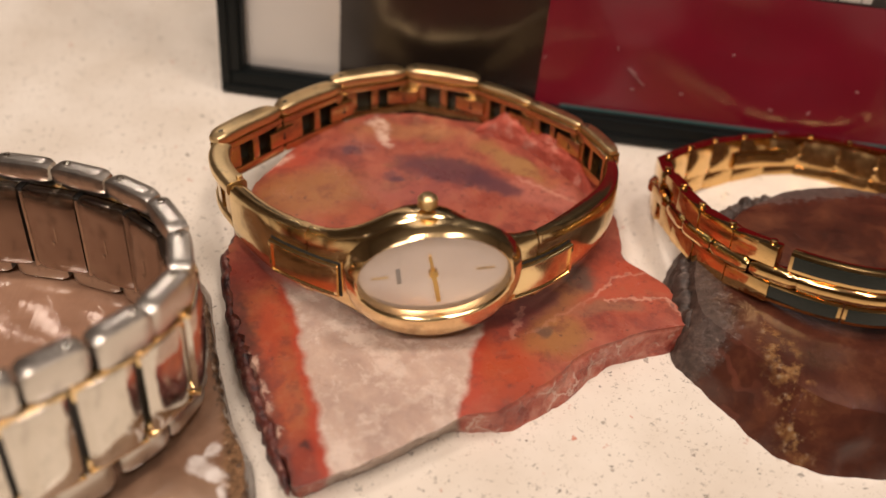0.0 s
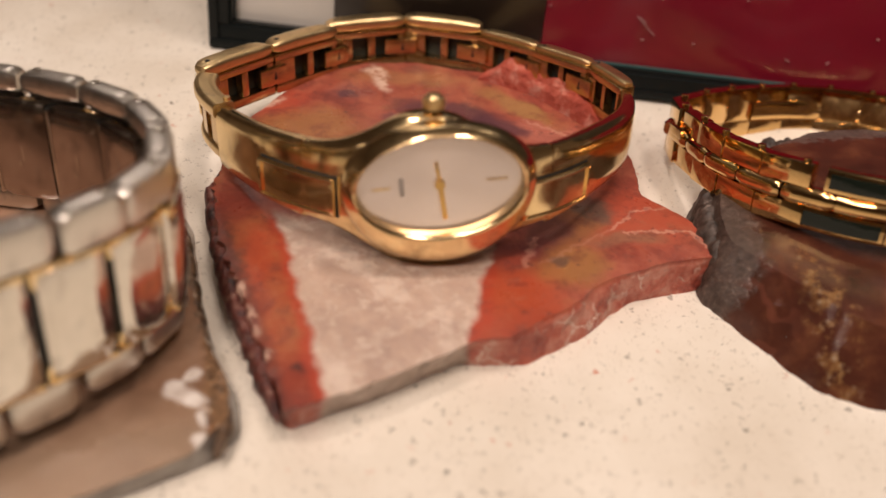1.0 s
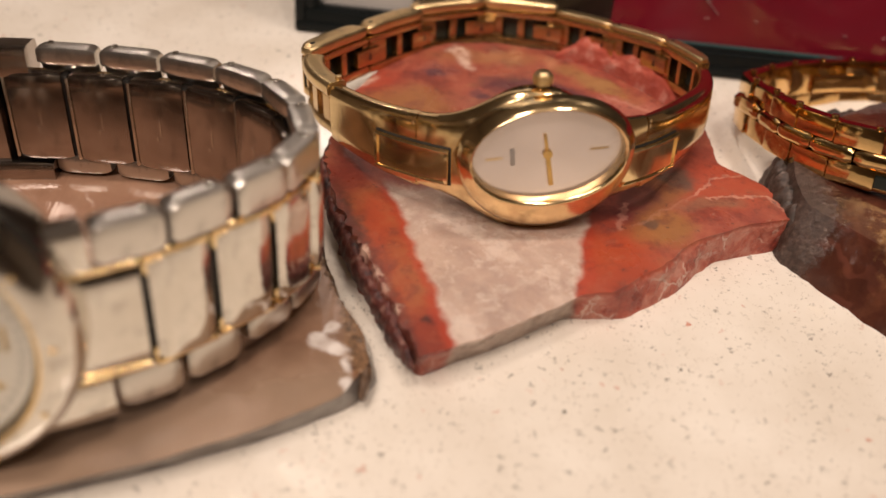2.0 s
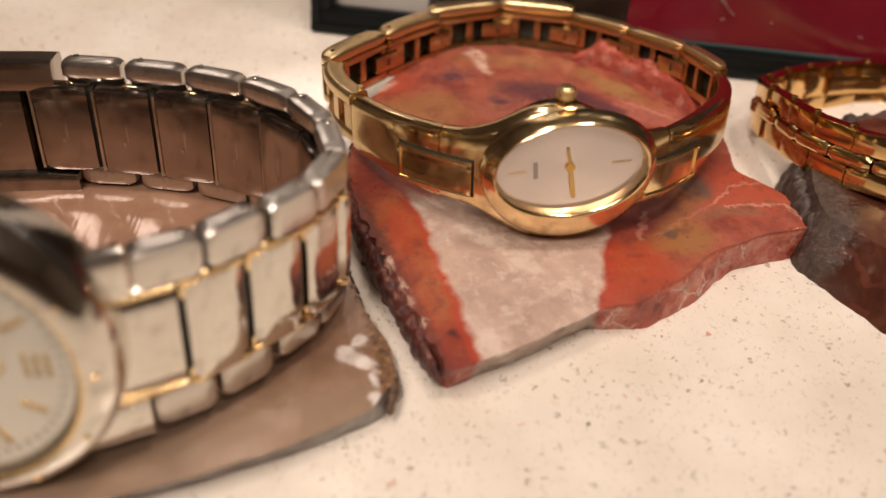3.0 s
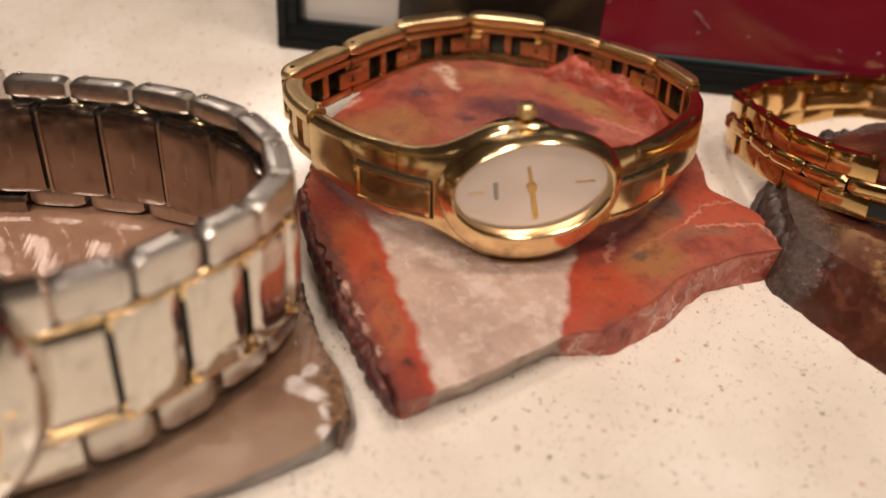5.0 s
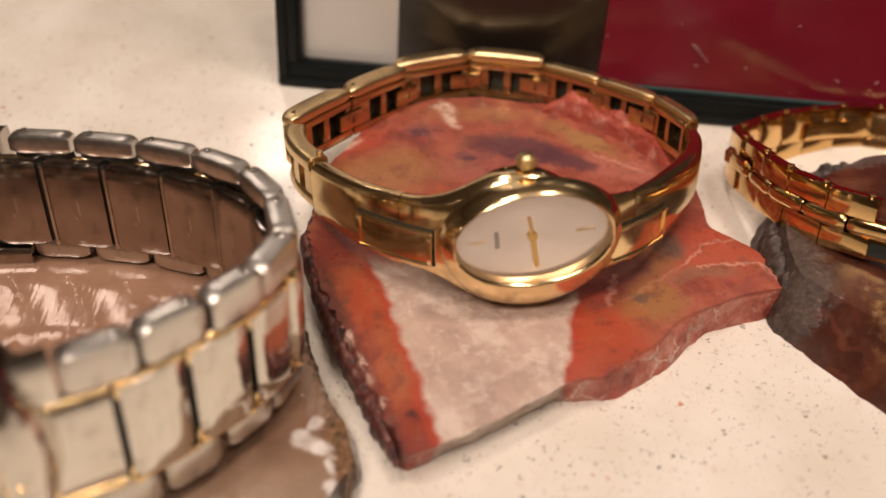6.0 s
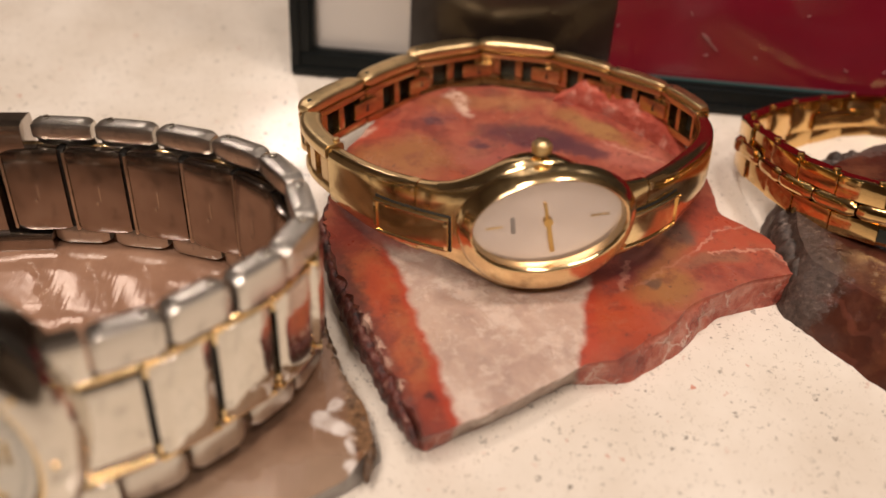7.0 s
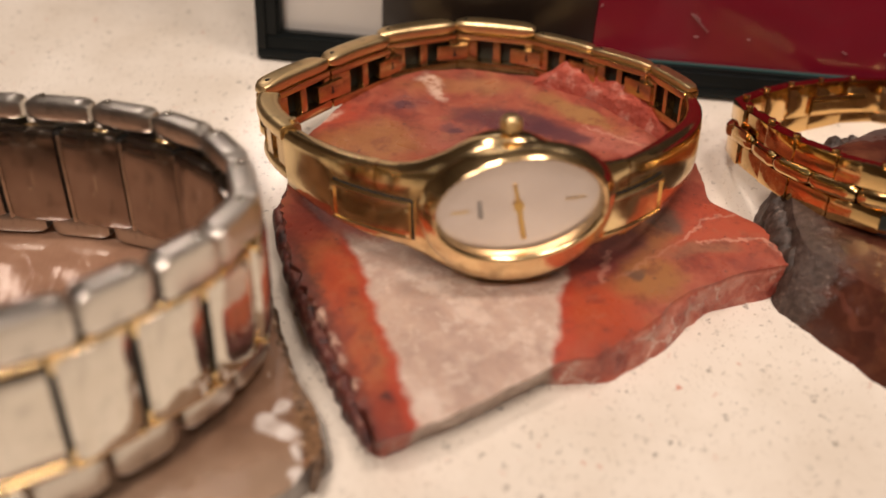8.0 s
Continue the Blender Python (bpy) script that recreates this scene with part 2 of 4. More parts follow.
    col = m.mix(smoke, col, (0.34, 0.24, 0.195))
    specks = m.math("MULTIPLY", m.step(m.noise(700, 4, 0.65), 0.61, 0.71), m.math("SUBTRACT", 0.75, m.math("MULTIPLY", quartz, 0.72)))
    col = m.mix(specks, col, (0.07, 0.03, 0.028))
    # broken flank: pink red with pale skins and seams, chipped white where it cuts the quartz; light from the front is
    # painted in as paler colour
    split = m.cells(190, m.warped(320, 0.0035), "DISTANCE_TO_EDGE")
    pale = m.math("MULTIPLY", m.step(split.outputs["Distance"], 0.07, 0.015), m.step(m.noise(210, 3), 0.44, 0.56))
    broken = m.ramp(m.noise(230, 6, 0.65, cloudy), (0.32, (0.22, 0.04, 0.028)), (0.46, (0.42, 0.095, 0.06)), (0.57, (0.54, 0.20, 0.14)), (0.72, (0.62, 0.36, 0.28)))
    broken = m.mix(m.math("MULTIPLY", pale, 0.8), broken, (0.70, 0.49, 0.40))
    broken = m.mix(inside, broken, m.ramp(m.noise(420, 6, 0.7), (0.35, (0.36, 0.265, 0.21)), (0.55, (0.54, 0.42, 0.345)), (0.75, (0.76, 0.67, 0.6))))
    col = m.mix(m.math("MULTIPLY", flank, m.math("SUBTRACT", 1.0, m.math("MULTIPLY", rim, 0.9))), col, broken)
    m.set("Base Color", col)
    m.set("Roughness", m.ramp(m.noise(150, 4), (0.3, 0.24), (0.7, 0.42)))
    m.set("Subsurface Weight", m.math("MULTIPLY", quartz, 0.25))
    m.set("Subsurface Radius", (0.003, 0.002, 0.0015))
    m.bump(m.math("MULTIPLY", m.noise(600, 6, 0.68), m.math("ADD", m.math("MULTIPLY", flank, 1.6), 0.3)), 0.5, 0.0007)
    return m.mat


def make_raw_jasper():
    m = Nodes("broken_jasper", 0.5)
    col = m.ramp(m.noise(300, 6, 0.65), (0.3, (0.42, 0.06, 0.036)), (0.52, (0.58, 0.115, 0.07)), (0.70, (0.78, 0.42, 0.33)))
    m.set("Base Color", col)
    m.bump(m.noise(500, 6, 0.7), 0.9, 0.0018)
    return m.mat


def make_agate():
    """Grey brown banded agate with a dark crust and white swirls near its tip."""
    m = Nodes("banded_agate", 0.12, spec=0.6)
    at = m.warped(120, 0.004)
    along = m.vmath("DOT_PRODUCT", at, (0.34, -0.94, 0))
    bands = m.math("SINE", m.math("MULTIPLY", along, 900.0))
    mottled = m.math("ADD", m.math("MULTIPLY", bands, 0.035), m.noise(90, 5, 0.6, at))
    col = m.ramp(mottled, (0.25, (0.13, 0.07, 0.042)), (0.5, (0.215, 0.12, 0.075)), (0.75, (0.31, 0.19, 0.125)))
    # warmer stone inside the bracelet, also painted paler for light bounced off the steel
    col = m.mix(m.math("MULTIPLY", m.blob(at, -5.2, 7.6, 2.4, 1.6, 0, 0.4), 0.4), col, (0.36, 0.20, 0.13))
    fine = m.warped(700, 0.0011)
    swirl = m.warped(330, 0.0014)
    haze = m.math("MULTIPLY", m.side(at, -2.0, 5.9, -8.0, 4.2, 0.5), 0.5)
    col = m.mix(haze, col, (0.30, 0.22, 0.15))
    for x, y, rx, ry, turn in ((-2.26, 6.02, 0.19, 0.14, -20), (-2.08, 5.94, 0.12, 0.1, 20), (-1.98, 5.70, 0.10, 0.14, 0), (-1.95, 5.34, 0.09, 0.16, 0), (-2.2, 6.25, 0.07, 0.13, -25)):
        b = m.blob(swirl, x, y, rx, ry, turn, 0.3)
        col = m.mix(m.math("MULTIPLY", b, 0.85), col, m.ramp(m.noise(500, 4), (0.3, (0.46, 0.38, 0.33)), (0.6, (0.68, 0.62, 0.57))))
    for x, y, rx, ry, turn, shade in ((-2.16, 6.14, 0.1, 0.07, 10, (0.17, 0.09, 0.05)), (-1.85, 5.75, 0.09, 0.2, 0, (0.10, 0.05, 0.025)), (-1.83, 5.4, 0.07, 0.2, 0, (0.22, 0.12, 0.05)),
                                      (-1.95, 6.15, 0.1, 0.22, 20, (0.14, 0.075, 0.035)), (-1.88, 5.62, 0.05, 0.06, 0, (0.42, 0.13, 0.06))):
        col = m.mix(m.math("MULTIPLY", m.blob(swirl, x, y, rx, ry, turn, 0.5), 0.85), col, shade)
    for line in ((-1.86, 5.2, -2.36, 7.6), (-2.3, 7.4, -2.8, 9.6)):
        edge = m.math("SUBTRACT", 1.0, m.side(fine, *line, 0.05))
        col = m.mix(m.math("MULTIPLY", edge, 0.8), col, m.ramp(m.noise(900, 5, 0.7), (0.35, (0.06, 0.035, 0.02)), (0.6, (0.22, 0.12, 0.06)), (0.75, (0.5, 0.4, 0.3))))
    cut = m.math("MULTIPLY", m.step(m.node("ShaderNodeSeparateXYZ", Vector=m.co).outputs[2], 0.0036, 0.003), m.math("SUBTRACT", 1.0, m.side(at, -9.0, 5.2, -1.6, 6.2, 0.2)))
    col = m.mix(m.math("MULTIPLY", cut, 0.85), col, m.ramp(m.noise(260, 5, 0.65), (0.35, (0.17, 0.15, 0.135)), (0.6, (0.31, 0.285, 0.26))))
    m.set("Base Color", col)
    m.set("Roughness", m.math("ADD", m.math("MULTIPLY", haze, 0.5), m.ramp(m.noise(300, 4), (0.3, 0.03), (0.75, 0.08))))
    furrow = m.noise(1.0, 3, 0.5, m.vmath("MULTIPLY", m.co, (520.0, 16.0, 16.0)))
    m.bump(m.math("ADD", furrow, m.math("MULTIPLY", m.noise(250, 3), 0.3)), 0.2, 0.0006)
    return m.mat


def make_dark_stone():
    """Dark red brown agate: a polished top, a grey rind and golden chipped band on its flank."""
    m = Nodes("dark_red_agate", 0.16)
    at = m.warped(160, 0.003)
    col = m.ramp(m.noise(110, 6, 0.6, at), (0.3, (0.03, 0.011, 0.008)), (0.5, (0.07, 0.022, 0.013)), (0.72, (0.15, 0.055, 0.027)))
    fine = m.warped(700, 0.0022)
    rind = m.math("MULTIPLY", m.side(fine, 4.5, 7.4, 4.75, 10.4, 0.2), m.side(fine, 3.3, 7.5, 4.6, 8.1, 0.15))
    rough_col = m.ramp(m.noise(1100, 6, 0.7), (0.35, (0.035, 0.021, 0.016)), (0.6, (0.105, 0.07, 0.055)), (0.75, (0.34, 0.26, 0.21)))
    col = m.mix(m.math("MULTIPLY", rind, 0.9), col, rough_col)
    back = m.math("MULTIPLY", m.side(fine, 5.1, 10.9, 9.0, 11.55, 0.12), 0.85)
    col = m.mix(back, col, m.ramp(m.noise(800, 6, 0.7), (0.35, (0.05, 0.035, 0.03)), (0.7, (0.17, 0.125, 0.105))))
    gold = m.math("MULTIPLY", m.blob(fine, 5.2, 7.45, 0.2, 0.95, 8, 0.6), m.step(m.noise(420, 5, 0.7), 0.47, 0.6))
    col = m.mix(m.math("MULTIPLY", gold, 0.6), col, m.ramp(m.noise(900, 4), (0.35, (0.20, 0.09, 0.03)), (0.55, (0.36, 0.20, 0.075)), (0.7, (0.55, 0.42, 0.28))))
    curl = m.math("SINE", m.math("MULTIPLY", m.vmath("DOT_PRODUCT", m.warped(110, 0.005), (0.75, 0.66, 0)), 2600.0))
    col = m.mix(m.math("MULTIPLY", m.math("MULTIPLY", m.step(curl, 0.2, 0.9), m.blob(at, 4.5, 7.7, 0.55, 0.3, -50, 0.5)), 0.2), col, (0.26, 0.085, 0.055))
    m.set("Base Color", col)
    m.set("Roughness", m.math("ADD", m.math("MULTIPLY", m.math("MAXIMUM", rind, back), 0.35), 0.13))
    m.bump(m.math("MULTIPLY", m.noise(900, 6, 0.7), m.math("ADD", rind, 0.12)), 0.5, 0.0012)
    return m.mat


def make_card(name, low, high, rough=0.2, crease=False, scale=60):
    m = Nodes(name, rough)
    m.set("Base Color", m.mix(m.noise(scale, 5), low, high))
    m.set("Coat Weight", 0.5)
    m.set("Coat Roughness", 0.12)
    if crease:
        m.bump(m.noise(55, 4, 0.5, m.warped(60, 0.008)), 0.15, 0.003)
    else:
        m.bump(m.noise(400, 3), 0.06, 0.0003)
    return m.mat


def make_dial(name, colour, metal):
    """Sunray brushed silver white dial."""
    m = Nodes(name, 0.24, 0.55)
    m.set("Base Color", m.mix(m.noise(300, 3), tuple(c * 0.94 for c in colour), colour))
    m.set("Metallic", metal)
    m.set("Anisotropic", 0.85)
    ray = m.tree.nodes.new("ShaderNodeTangent")
    ray.direction_type, ray.axis = "RADIAL", "Y"
    m.set("Tangent", ray.outputs[0])
    return m.mat


def make_glass(name):
    m = Nodes(name, 0.02)
    clear, gloss, mix = (m.tree.nodes.new(k) for k in ("ShaderNodeBsdfTransparent", "ShaderNodeBsdfGlossy", "ShaderNodeMixShader"))
    gloss.inputs["Roughness"].default_value = 0.03
    fres = m.node("ShaderNodeFresnel", IOR=1.5)
    m.tree.links.new(fres.outputs[0], mix.inputs[0])
    m.tree.links.new(clear.outputs[0], mix.inputs[1])
    m.tree.links.new(gloss.outputs[0], mix.inputs[2])
    m.tree.links.new(mix.outputs[0], m.tree.nodes["Material Output"].inputs["Surface"])
    return m.mat


WORKTOP = make_worktop()
GOLD = make_metal("polished_gold", (0.92, 0.69, 0.37), 0.14, 0.14)
GOLD_TOP = make_metal("brushed_gold", (0.82, 0.61, 0.32), 0.34, 0.12)
# about thirty percent darker than the polished gold
GOLD_INNER = make_metal("darker_gold", (0.66, 0.47, 0.25), 0.2, 0.12)
ROSE = make_metal("red_gold", (0.80, 0.53, 0.23), 0.08, 0.08)
STEEL = make_metal("polished_steel", (0.72, 0.68, 0.61), 0.11, 0.1)
STEEL_SATIN = make_metal("satin_steel", (0.68, 0.64, 0.58), 0.30, 0.12)
# darker copy of the steel: dim brown reflections are put into its colour
STEEL_IN = make_metal("dimmed_brushed_steel", (0.46, 0.405, 0.365), 0.15, 0.14, 500, 0.07)
BLACK = make_plain("black_frame_plastic", (0.007, 0.009, 0.009), 0.35, 0.2)
ENAMEL = make_plain("black_enamel", (0.010, 0.014, 0.010), 0.06)
GAP = make_plain("dark_joint", (0.015, 0.013, 0.011), 0.5)
# near black green that stands in for the shade deep in the link slots
SLOT = make_plain("slot_shade", (0.035, 0.04, 0.032), 0.45)
JASPER, RAW, AGATE, DARKSTONE = make_jasper(), make_raw_jasper(), make_agate(), make_dark_stone()
WHITE_CARD = make_card("white_card", (0.66, 0.62, 0.57), (0.72, 0.68, 0.63), 0.35)
BROWN_CARD = make_card("dark_brown_print", (0.012, 0.008, 0.006), (0.022, 0.014, 0.010), 0.28, True)
RED_CARD = make_card("crimson_foil", (0.15, 0.005, 0.015), (0.21, 0.009, 0.025), 0.25, True)
DARK_PRINT = make_card("grey_black_print", (0.03, 0.028, 0.026), (0.05, 0.046, 0.042), 0.3)
SCUFF = make_plain("pale_scuff", (0.40, 0.19, 0.19), 0.5)
PALE_INK = make_plain("pale_ink", (0.62, 0.58, 0.53), 0.4)
TEAL = make_plain("green_lip_glint", (0.05, 0.12, 0.115), 0.2)
DIAL = make_dial("silver_dial", (0.88, 0.77, 0.71), 0.8)
DIAL_BIG = make_dial("champagne_dial", (0.90, 0.86, 0.76), 0.4)
DIAL_TAN = make_plain("pale_gold_print", (0.70, 0.54, 0.32), 0.35)
CRYSTAL = make_glass("watch_crystal")
HAND_GOLD = make_metal("yellow_gold", (0.80, 0.50, 0.15), 0.3, 0.1)
GREY_PRINT = make_plain("faint_grey_print", (0.36, 0.31, 0.27), 0.5)
INK = make_plain("grey_ink", (0.10, 0.09, 0.08), 0.5)
PLASTER = make_plain("warm_plaster", (0.48, 0.38, 0.29), 0.8, scale=4)
CEILING_PAINT = make_plain("white_ceiling", (0.74, 0.70, 0.64), 0.85, scale=4)
FLOOR_WOOD = make_plain("dark_floor", (0.07, 0.045, 0.03), 0.4, scale=8, vary=0.4)
CABINET = make_plain("dark_cabinet", (0.10, 0.06, 0.035), 0.4, scale=12, vary=0.3)


# ---- building helpers (geometry in centimetres) ----
def finish(bm, smooth=True, bevel=0.0, sharp=40):
    if bevel:
        edges = [e for e in bm.edges if len(e.link_faces) == 2 and e.calc_face_angle(0) > radians(sharp)]
        bmesh.ops.bevel(bm, geom=edges, offset=bevel, segments=2, profile=0.6, affect="EDGES", clamp_overlap=True)
    bmesh.ops.recalc_face_normals(bm, faces=bm.faces)
    for f in bm.faces:
        f.smooth = smooth
    for e in bm.edges:
        e.smooth = not (len(e.link_faces) == 2 and e.calc_face_angle(0) > radians(sharp))
    return bm


def mesh_of(name, bm, material):
    bmesh.ops.scale(bm, vec=(CM, CM, CM), verts=bm.verts)
    me = bpy.data.meshes.new(name)
    bm.to_mesh(me)
    bm.free()
    me.materials.append(material)
    return me


def part(name, bm, material, parent, label="", at=None):
    """Links a bmesh (or a finished mesh) as one mesh object under a thing or part."""
    me = bm if isinstance(bm, bpy.types.Mesh) else mesh_of(name, bm, material)
    ob = new(name, me)
    if parent:
        ob.parent = parent
    if at is not None:
        ob.matrix_local = at
    return tagged(ob, label)


def cm_pose(x, y, z, rx=0, ry=0, rz=0):
    return pose(x * CM, y * CM, z * CM, rx, ry, rz)


def thing(name, label, category, at=None, group=""):
    ob = new(name)
    ob.empty_display_size = 0.01
    if at is not None:
        ob.matrix_world = at
    return tagged(ob, label, category, group)


def box(bm, x0, x1, y0, y1, z0, z1):
    m = Matrix.LocRotScale(((x0 + x1) / 2, (y0 + y1) / 2, (z0 + z1) / 2), None, (x1 - x0, y1 - y0, z1 - z0))
    return bmesh.ops.create_cube(bm, size=1, matrix=m)["verts"]


def block(x0, x1, y0, y1, z0, z1, bevel=0.03):
    bm = bmesh.new()
    box(bm, x0, x1, y0, y1, z0, z1)
    return finish(bm, True, bevel)


def loft(rings, close_ring=True, caps=True):
    """Skin a row of vertex rings."""
    bm = bmesh.new()
    rows = [[bm.verts.new(p) for p in ring] for ring in rings]
    n = len(rows[0])
    for a, b in zip(rows, rows[1:]):
        for i in range(n if close_ring else n - 1):
            bm.faces.new((a[i], a[(i + 1) % n], b[(i + 1) % n], b[i]))
    if caps:
        bm.faces.new(rows[0][::-1])
        bm.faces.new(rows[-1])
    return bm


def rounded(h, d, n=6, power=4.0):
    """A rounded rectangle section: height h, depth d, as (depth, height) pairs."""
    out = []
    for i in range(4 * n):
        a = 2 * math.pi * (i + 0.5) / (4 * n)
        c, s = math.cos(a), math.sin(a)
        k = (abs(c) ** power + abs(s) ** power) ** (-1 / power)
        out.append((c * k * d / 2, s * k * h / 2))
    return out


class Ring:
    """A smooth closed line in plan through a few points, walked by its length."""

    def __init__(self, points, fine=40):
        pts, n = [Vector(p) for p in points], len(points)
        dense = []
        for i in range(n):
            a, b, c, d = pts[i - 1], pts[i], pts[(i + 1) % n], pts[(i + 2) % n]
            for k in range(fine):
                t = k / fine
                dense.append(0.5 * (2 * b + (c - a) * t + (2 * a - 5 * b + 4 * c - d) * t * t + (3 * b - a - 3 * c + d) * t ** 3))
        self.p = dense
        self.s = [0.0]
        for a, b in zip(dense, dense[1:] + dense[:1]):
            self.s.append(self.s[-1] + (b - a).length)
        self.length = self.s[-1]

    def at(self, s):
        s %= self.length
        i = int(np.searchsorted(self.s, s, "right")) - 1
        i = min(i, len(self.p) - 1)
        a, b = self.p[i], self.p[(i + 1) % len(self.p)]
        t = (s - self.s[i]) / max(self.s[i + 1] - self.s[i], 1e-6)
        p = a.lerp(b, t)
        lo, hi = self.p[i - 2], self.p[(i + 3) % len(self.p)]
        d = (hi - lo).normalized()
        return p, d

    def nearest(self, x, y):
        i = min(range(len(self.p)), key=lambda k: (self.p[k] - Vector((x, y))).length)
        return self.s[i]

    def spot(self, s, w=0.0):
        """A local pose on the line: x along it, y inwards (for a counterclockwise line), z up."""
        p, d = self.at(s)
        return cm_pose(p.x, p.y, w, 0, 0, math.degrees(math.atan2(d.y, d.x)))


def strip(ring, s0, s1, height, depth, inset=0.0, steps=24, w=0.0, power=5.0):
    """A band that follows the line; height and depth may be functions of 0..1."""
    rings = []
    for k in range(steps + 1):
        t = k / steps
        p, d = ring.at(s0 + (s1 - s0) * t)
        nrm = Vector((-d.y, d.x))
        h = height(t) if callable(height) else height
        dp = depth(t) if callable(depth) else depth
        push = inset(t) if callable(inset) else inset
        rings.append([(p.x + nrm.x * (push + dp / 2 + a), p.y + nrm.y * (push + dp / 2 + a), w + b) for a, b in rounded(h, dp, 5, power)])
    return finish(loft(rings), True, 0, 50)


def oval(a, b, n=64):
    return [(a * math.cos(2 * math.pi * i / n), b * math.sin(2 * math.pi * i / n)) for i in range(n)]


def oval_disc(a, b, front, back, n=64):
    """A solid oval plate in the local x-z plane, from y=front to y=back."""
    rings = [[(x, y, z) for x, z in oval(a, b, n)] for y in (front, back)]
    return finish(loft(rings), True, 0, 40)


def oval_rim(a, b, width, front, back, n=72):
    """A rounded oval ring round the local y axis."""
    bm = bmesh.new()
    sect = rounded(back - front, width, 4, 3.0)
    mid = (front + back) / 2
    rows = []
    for i in range(n):
        t = 2 * math.pi * i / n
        c, s = math.cos(t), math.sin(t)
        rows.append([bm.verts.new(((a + d) * c, mid + h, (b + d) * s)) for d, h in sect])
    k = len(sect)
    for i in range(n):
        for j in range(k):
            bm.faces.new((rows[i][j], rows[i][(j + 1) % k], rows[(i + 1) % n][(j + 1) % k], rows[(i + 1) % n][j]))
    return finish(bm, True, 0, 60)


def crystal_dome(a, b, edge, rise, n=48):
    bm = bmesh.new()
    rows = []
    for r in (1.0, 0.8, 0.6, 0.4, 0.2):
        rows.append([bm.verts.new((x * r, edge - rise * (1 - r * r), z * r)) for x, z in oval(a, b, n)])
    top = bm.verts.new((0, edge - rise, 0))
    for p, q in zip(rows, rows[1:]):
        for i in range(n):
            bm.faces.new((p[i], p[(i + 1) % n], q[(i + 1) % n], q[i]))
    for i in range(n):
        bm.faces.new((rows[-1][i], rows[-1][(i + 1) % n], top))
    finish(bm, True, 0, 60)
    bm.normal_update()
    if sum(f.normal.y for f in bm.faces) > 0:
        bmesh.ops.reverse_faces(bm, faces=bm.faces)
    return bm


def rod(radius, length, n=20, taper=1.0):
    """Along local z from 0, centimetres."""
    rings = [[(radius * k * math.cos(2 * math.pi * i / n), radius * k * math.sin(2 * math.pi * i / n), z) for i in range(n)]
             for z, k in ((0, 0.86), (length * 0.08, 1), (length * 0.92, taper), (length, taper * 0.86))]
    return finish(loft(rings), True, 0, 50)


def letters(name, text, size, material, parent, at, label="", depth=0.012):
    """Lettering with the built-in font as a mesh; size in centimetres."""
    cu = bpy.data.curves.new(name, "FONT")
    cu.body, cu.size, cu.extrude = text, size * CM, depth * CM
    cu.align_x, cu.align_y = "CENTER", "CENTER"
    tmp = new(name, cu)
    me = bpy.data.meshes.new_from_object(tmp.evaluated_get(bpy.context.evaluated_depsgraph_get()))
    bpy.data.objects.remove(tmp)
    me.materials.clear()
    me.materials.append(material)
    return part(name, me, material, parent, label, at)


# ---- the setting ----
def setting():
    bm = bmesh.new()
    box(bm, -10.35, 150, -22, 42, -3, 0)
    part("worktop", finish(bm, True, 0.25), WORKTOP, None)
    ob = scene.objects["worktop"]
    ob.matrix_world = cm_pose(0, 0, 0, 0, 0, 0)
    tagged(ob, "cream polished stone worktop with dark and red specks", "worktop", kind="structure")
    ob = part("cabinet_base", block(-8, 148, -19, 40, -88, -3.2, 0.4), CABINET, None)
    tagged(ob, "dark wooden base cabinet under the worktop", "cabinet", kind="structure")
    for name, dims, mat, label in (("floor", (-260, 260, -260, 260, -95, -89), FLOOR_WOOD, "dark wooden floor"),
                                   ("ceiling", (-260, 260, -260, 260, 150, 156), CEILING_PAINT, "plain white ceiling"),
                                   ("wall_north", (-260, 260, 260, 268, -89, 150), PLASTER, "plain warm plaster wall"),
                                   ("wall_south", (-260, 260, -268, -260, -89, 150), PLASTER, "plain warm plaster wall"),
                                   ("wall_west", (-268, -260, -260, 260, -89, 150), PLASTER, "plain warm plaster wall"),
                                   ("wall_east", (260, 268, -260, 260, -89, 150), PLASTER, "plain warm plaster wall")):
        bm = bmesh.new()
        box(bm, *dims)
        tagged(part(name, finish(bm, False), mat, None), label, name.split("_")[0], kind="structure")


setting()


# ---- stone slices ----
def resample(points, n):
    pts = [Vector(p) for p in points]
    sizes = [(b - a).length for a, b in zip(pts, pts[1:] + pts[:1])]
    total, out = sum(sizes), []
    for i in range(n):
        s, k = total * i / n, 0
        while s > sizes[k]:
            s, k = s - sizes[k], k + 1
        out.append(pts[k].lerp(pts[(k + 1) % len(pts)], s / sizes[k]))
    return [(out[i - 1] + 2 * out[i] + out[(i + 1) % n]) / 4 for i in range(n)]


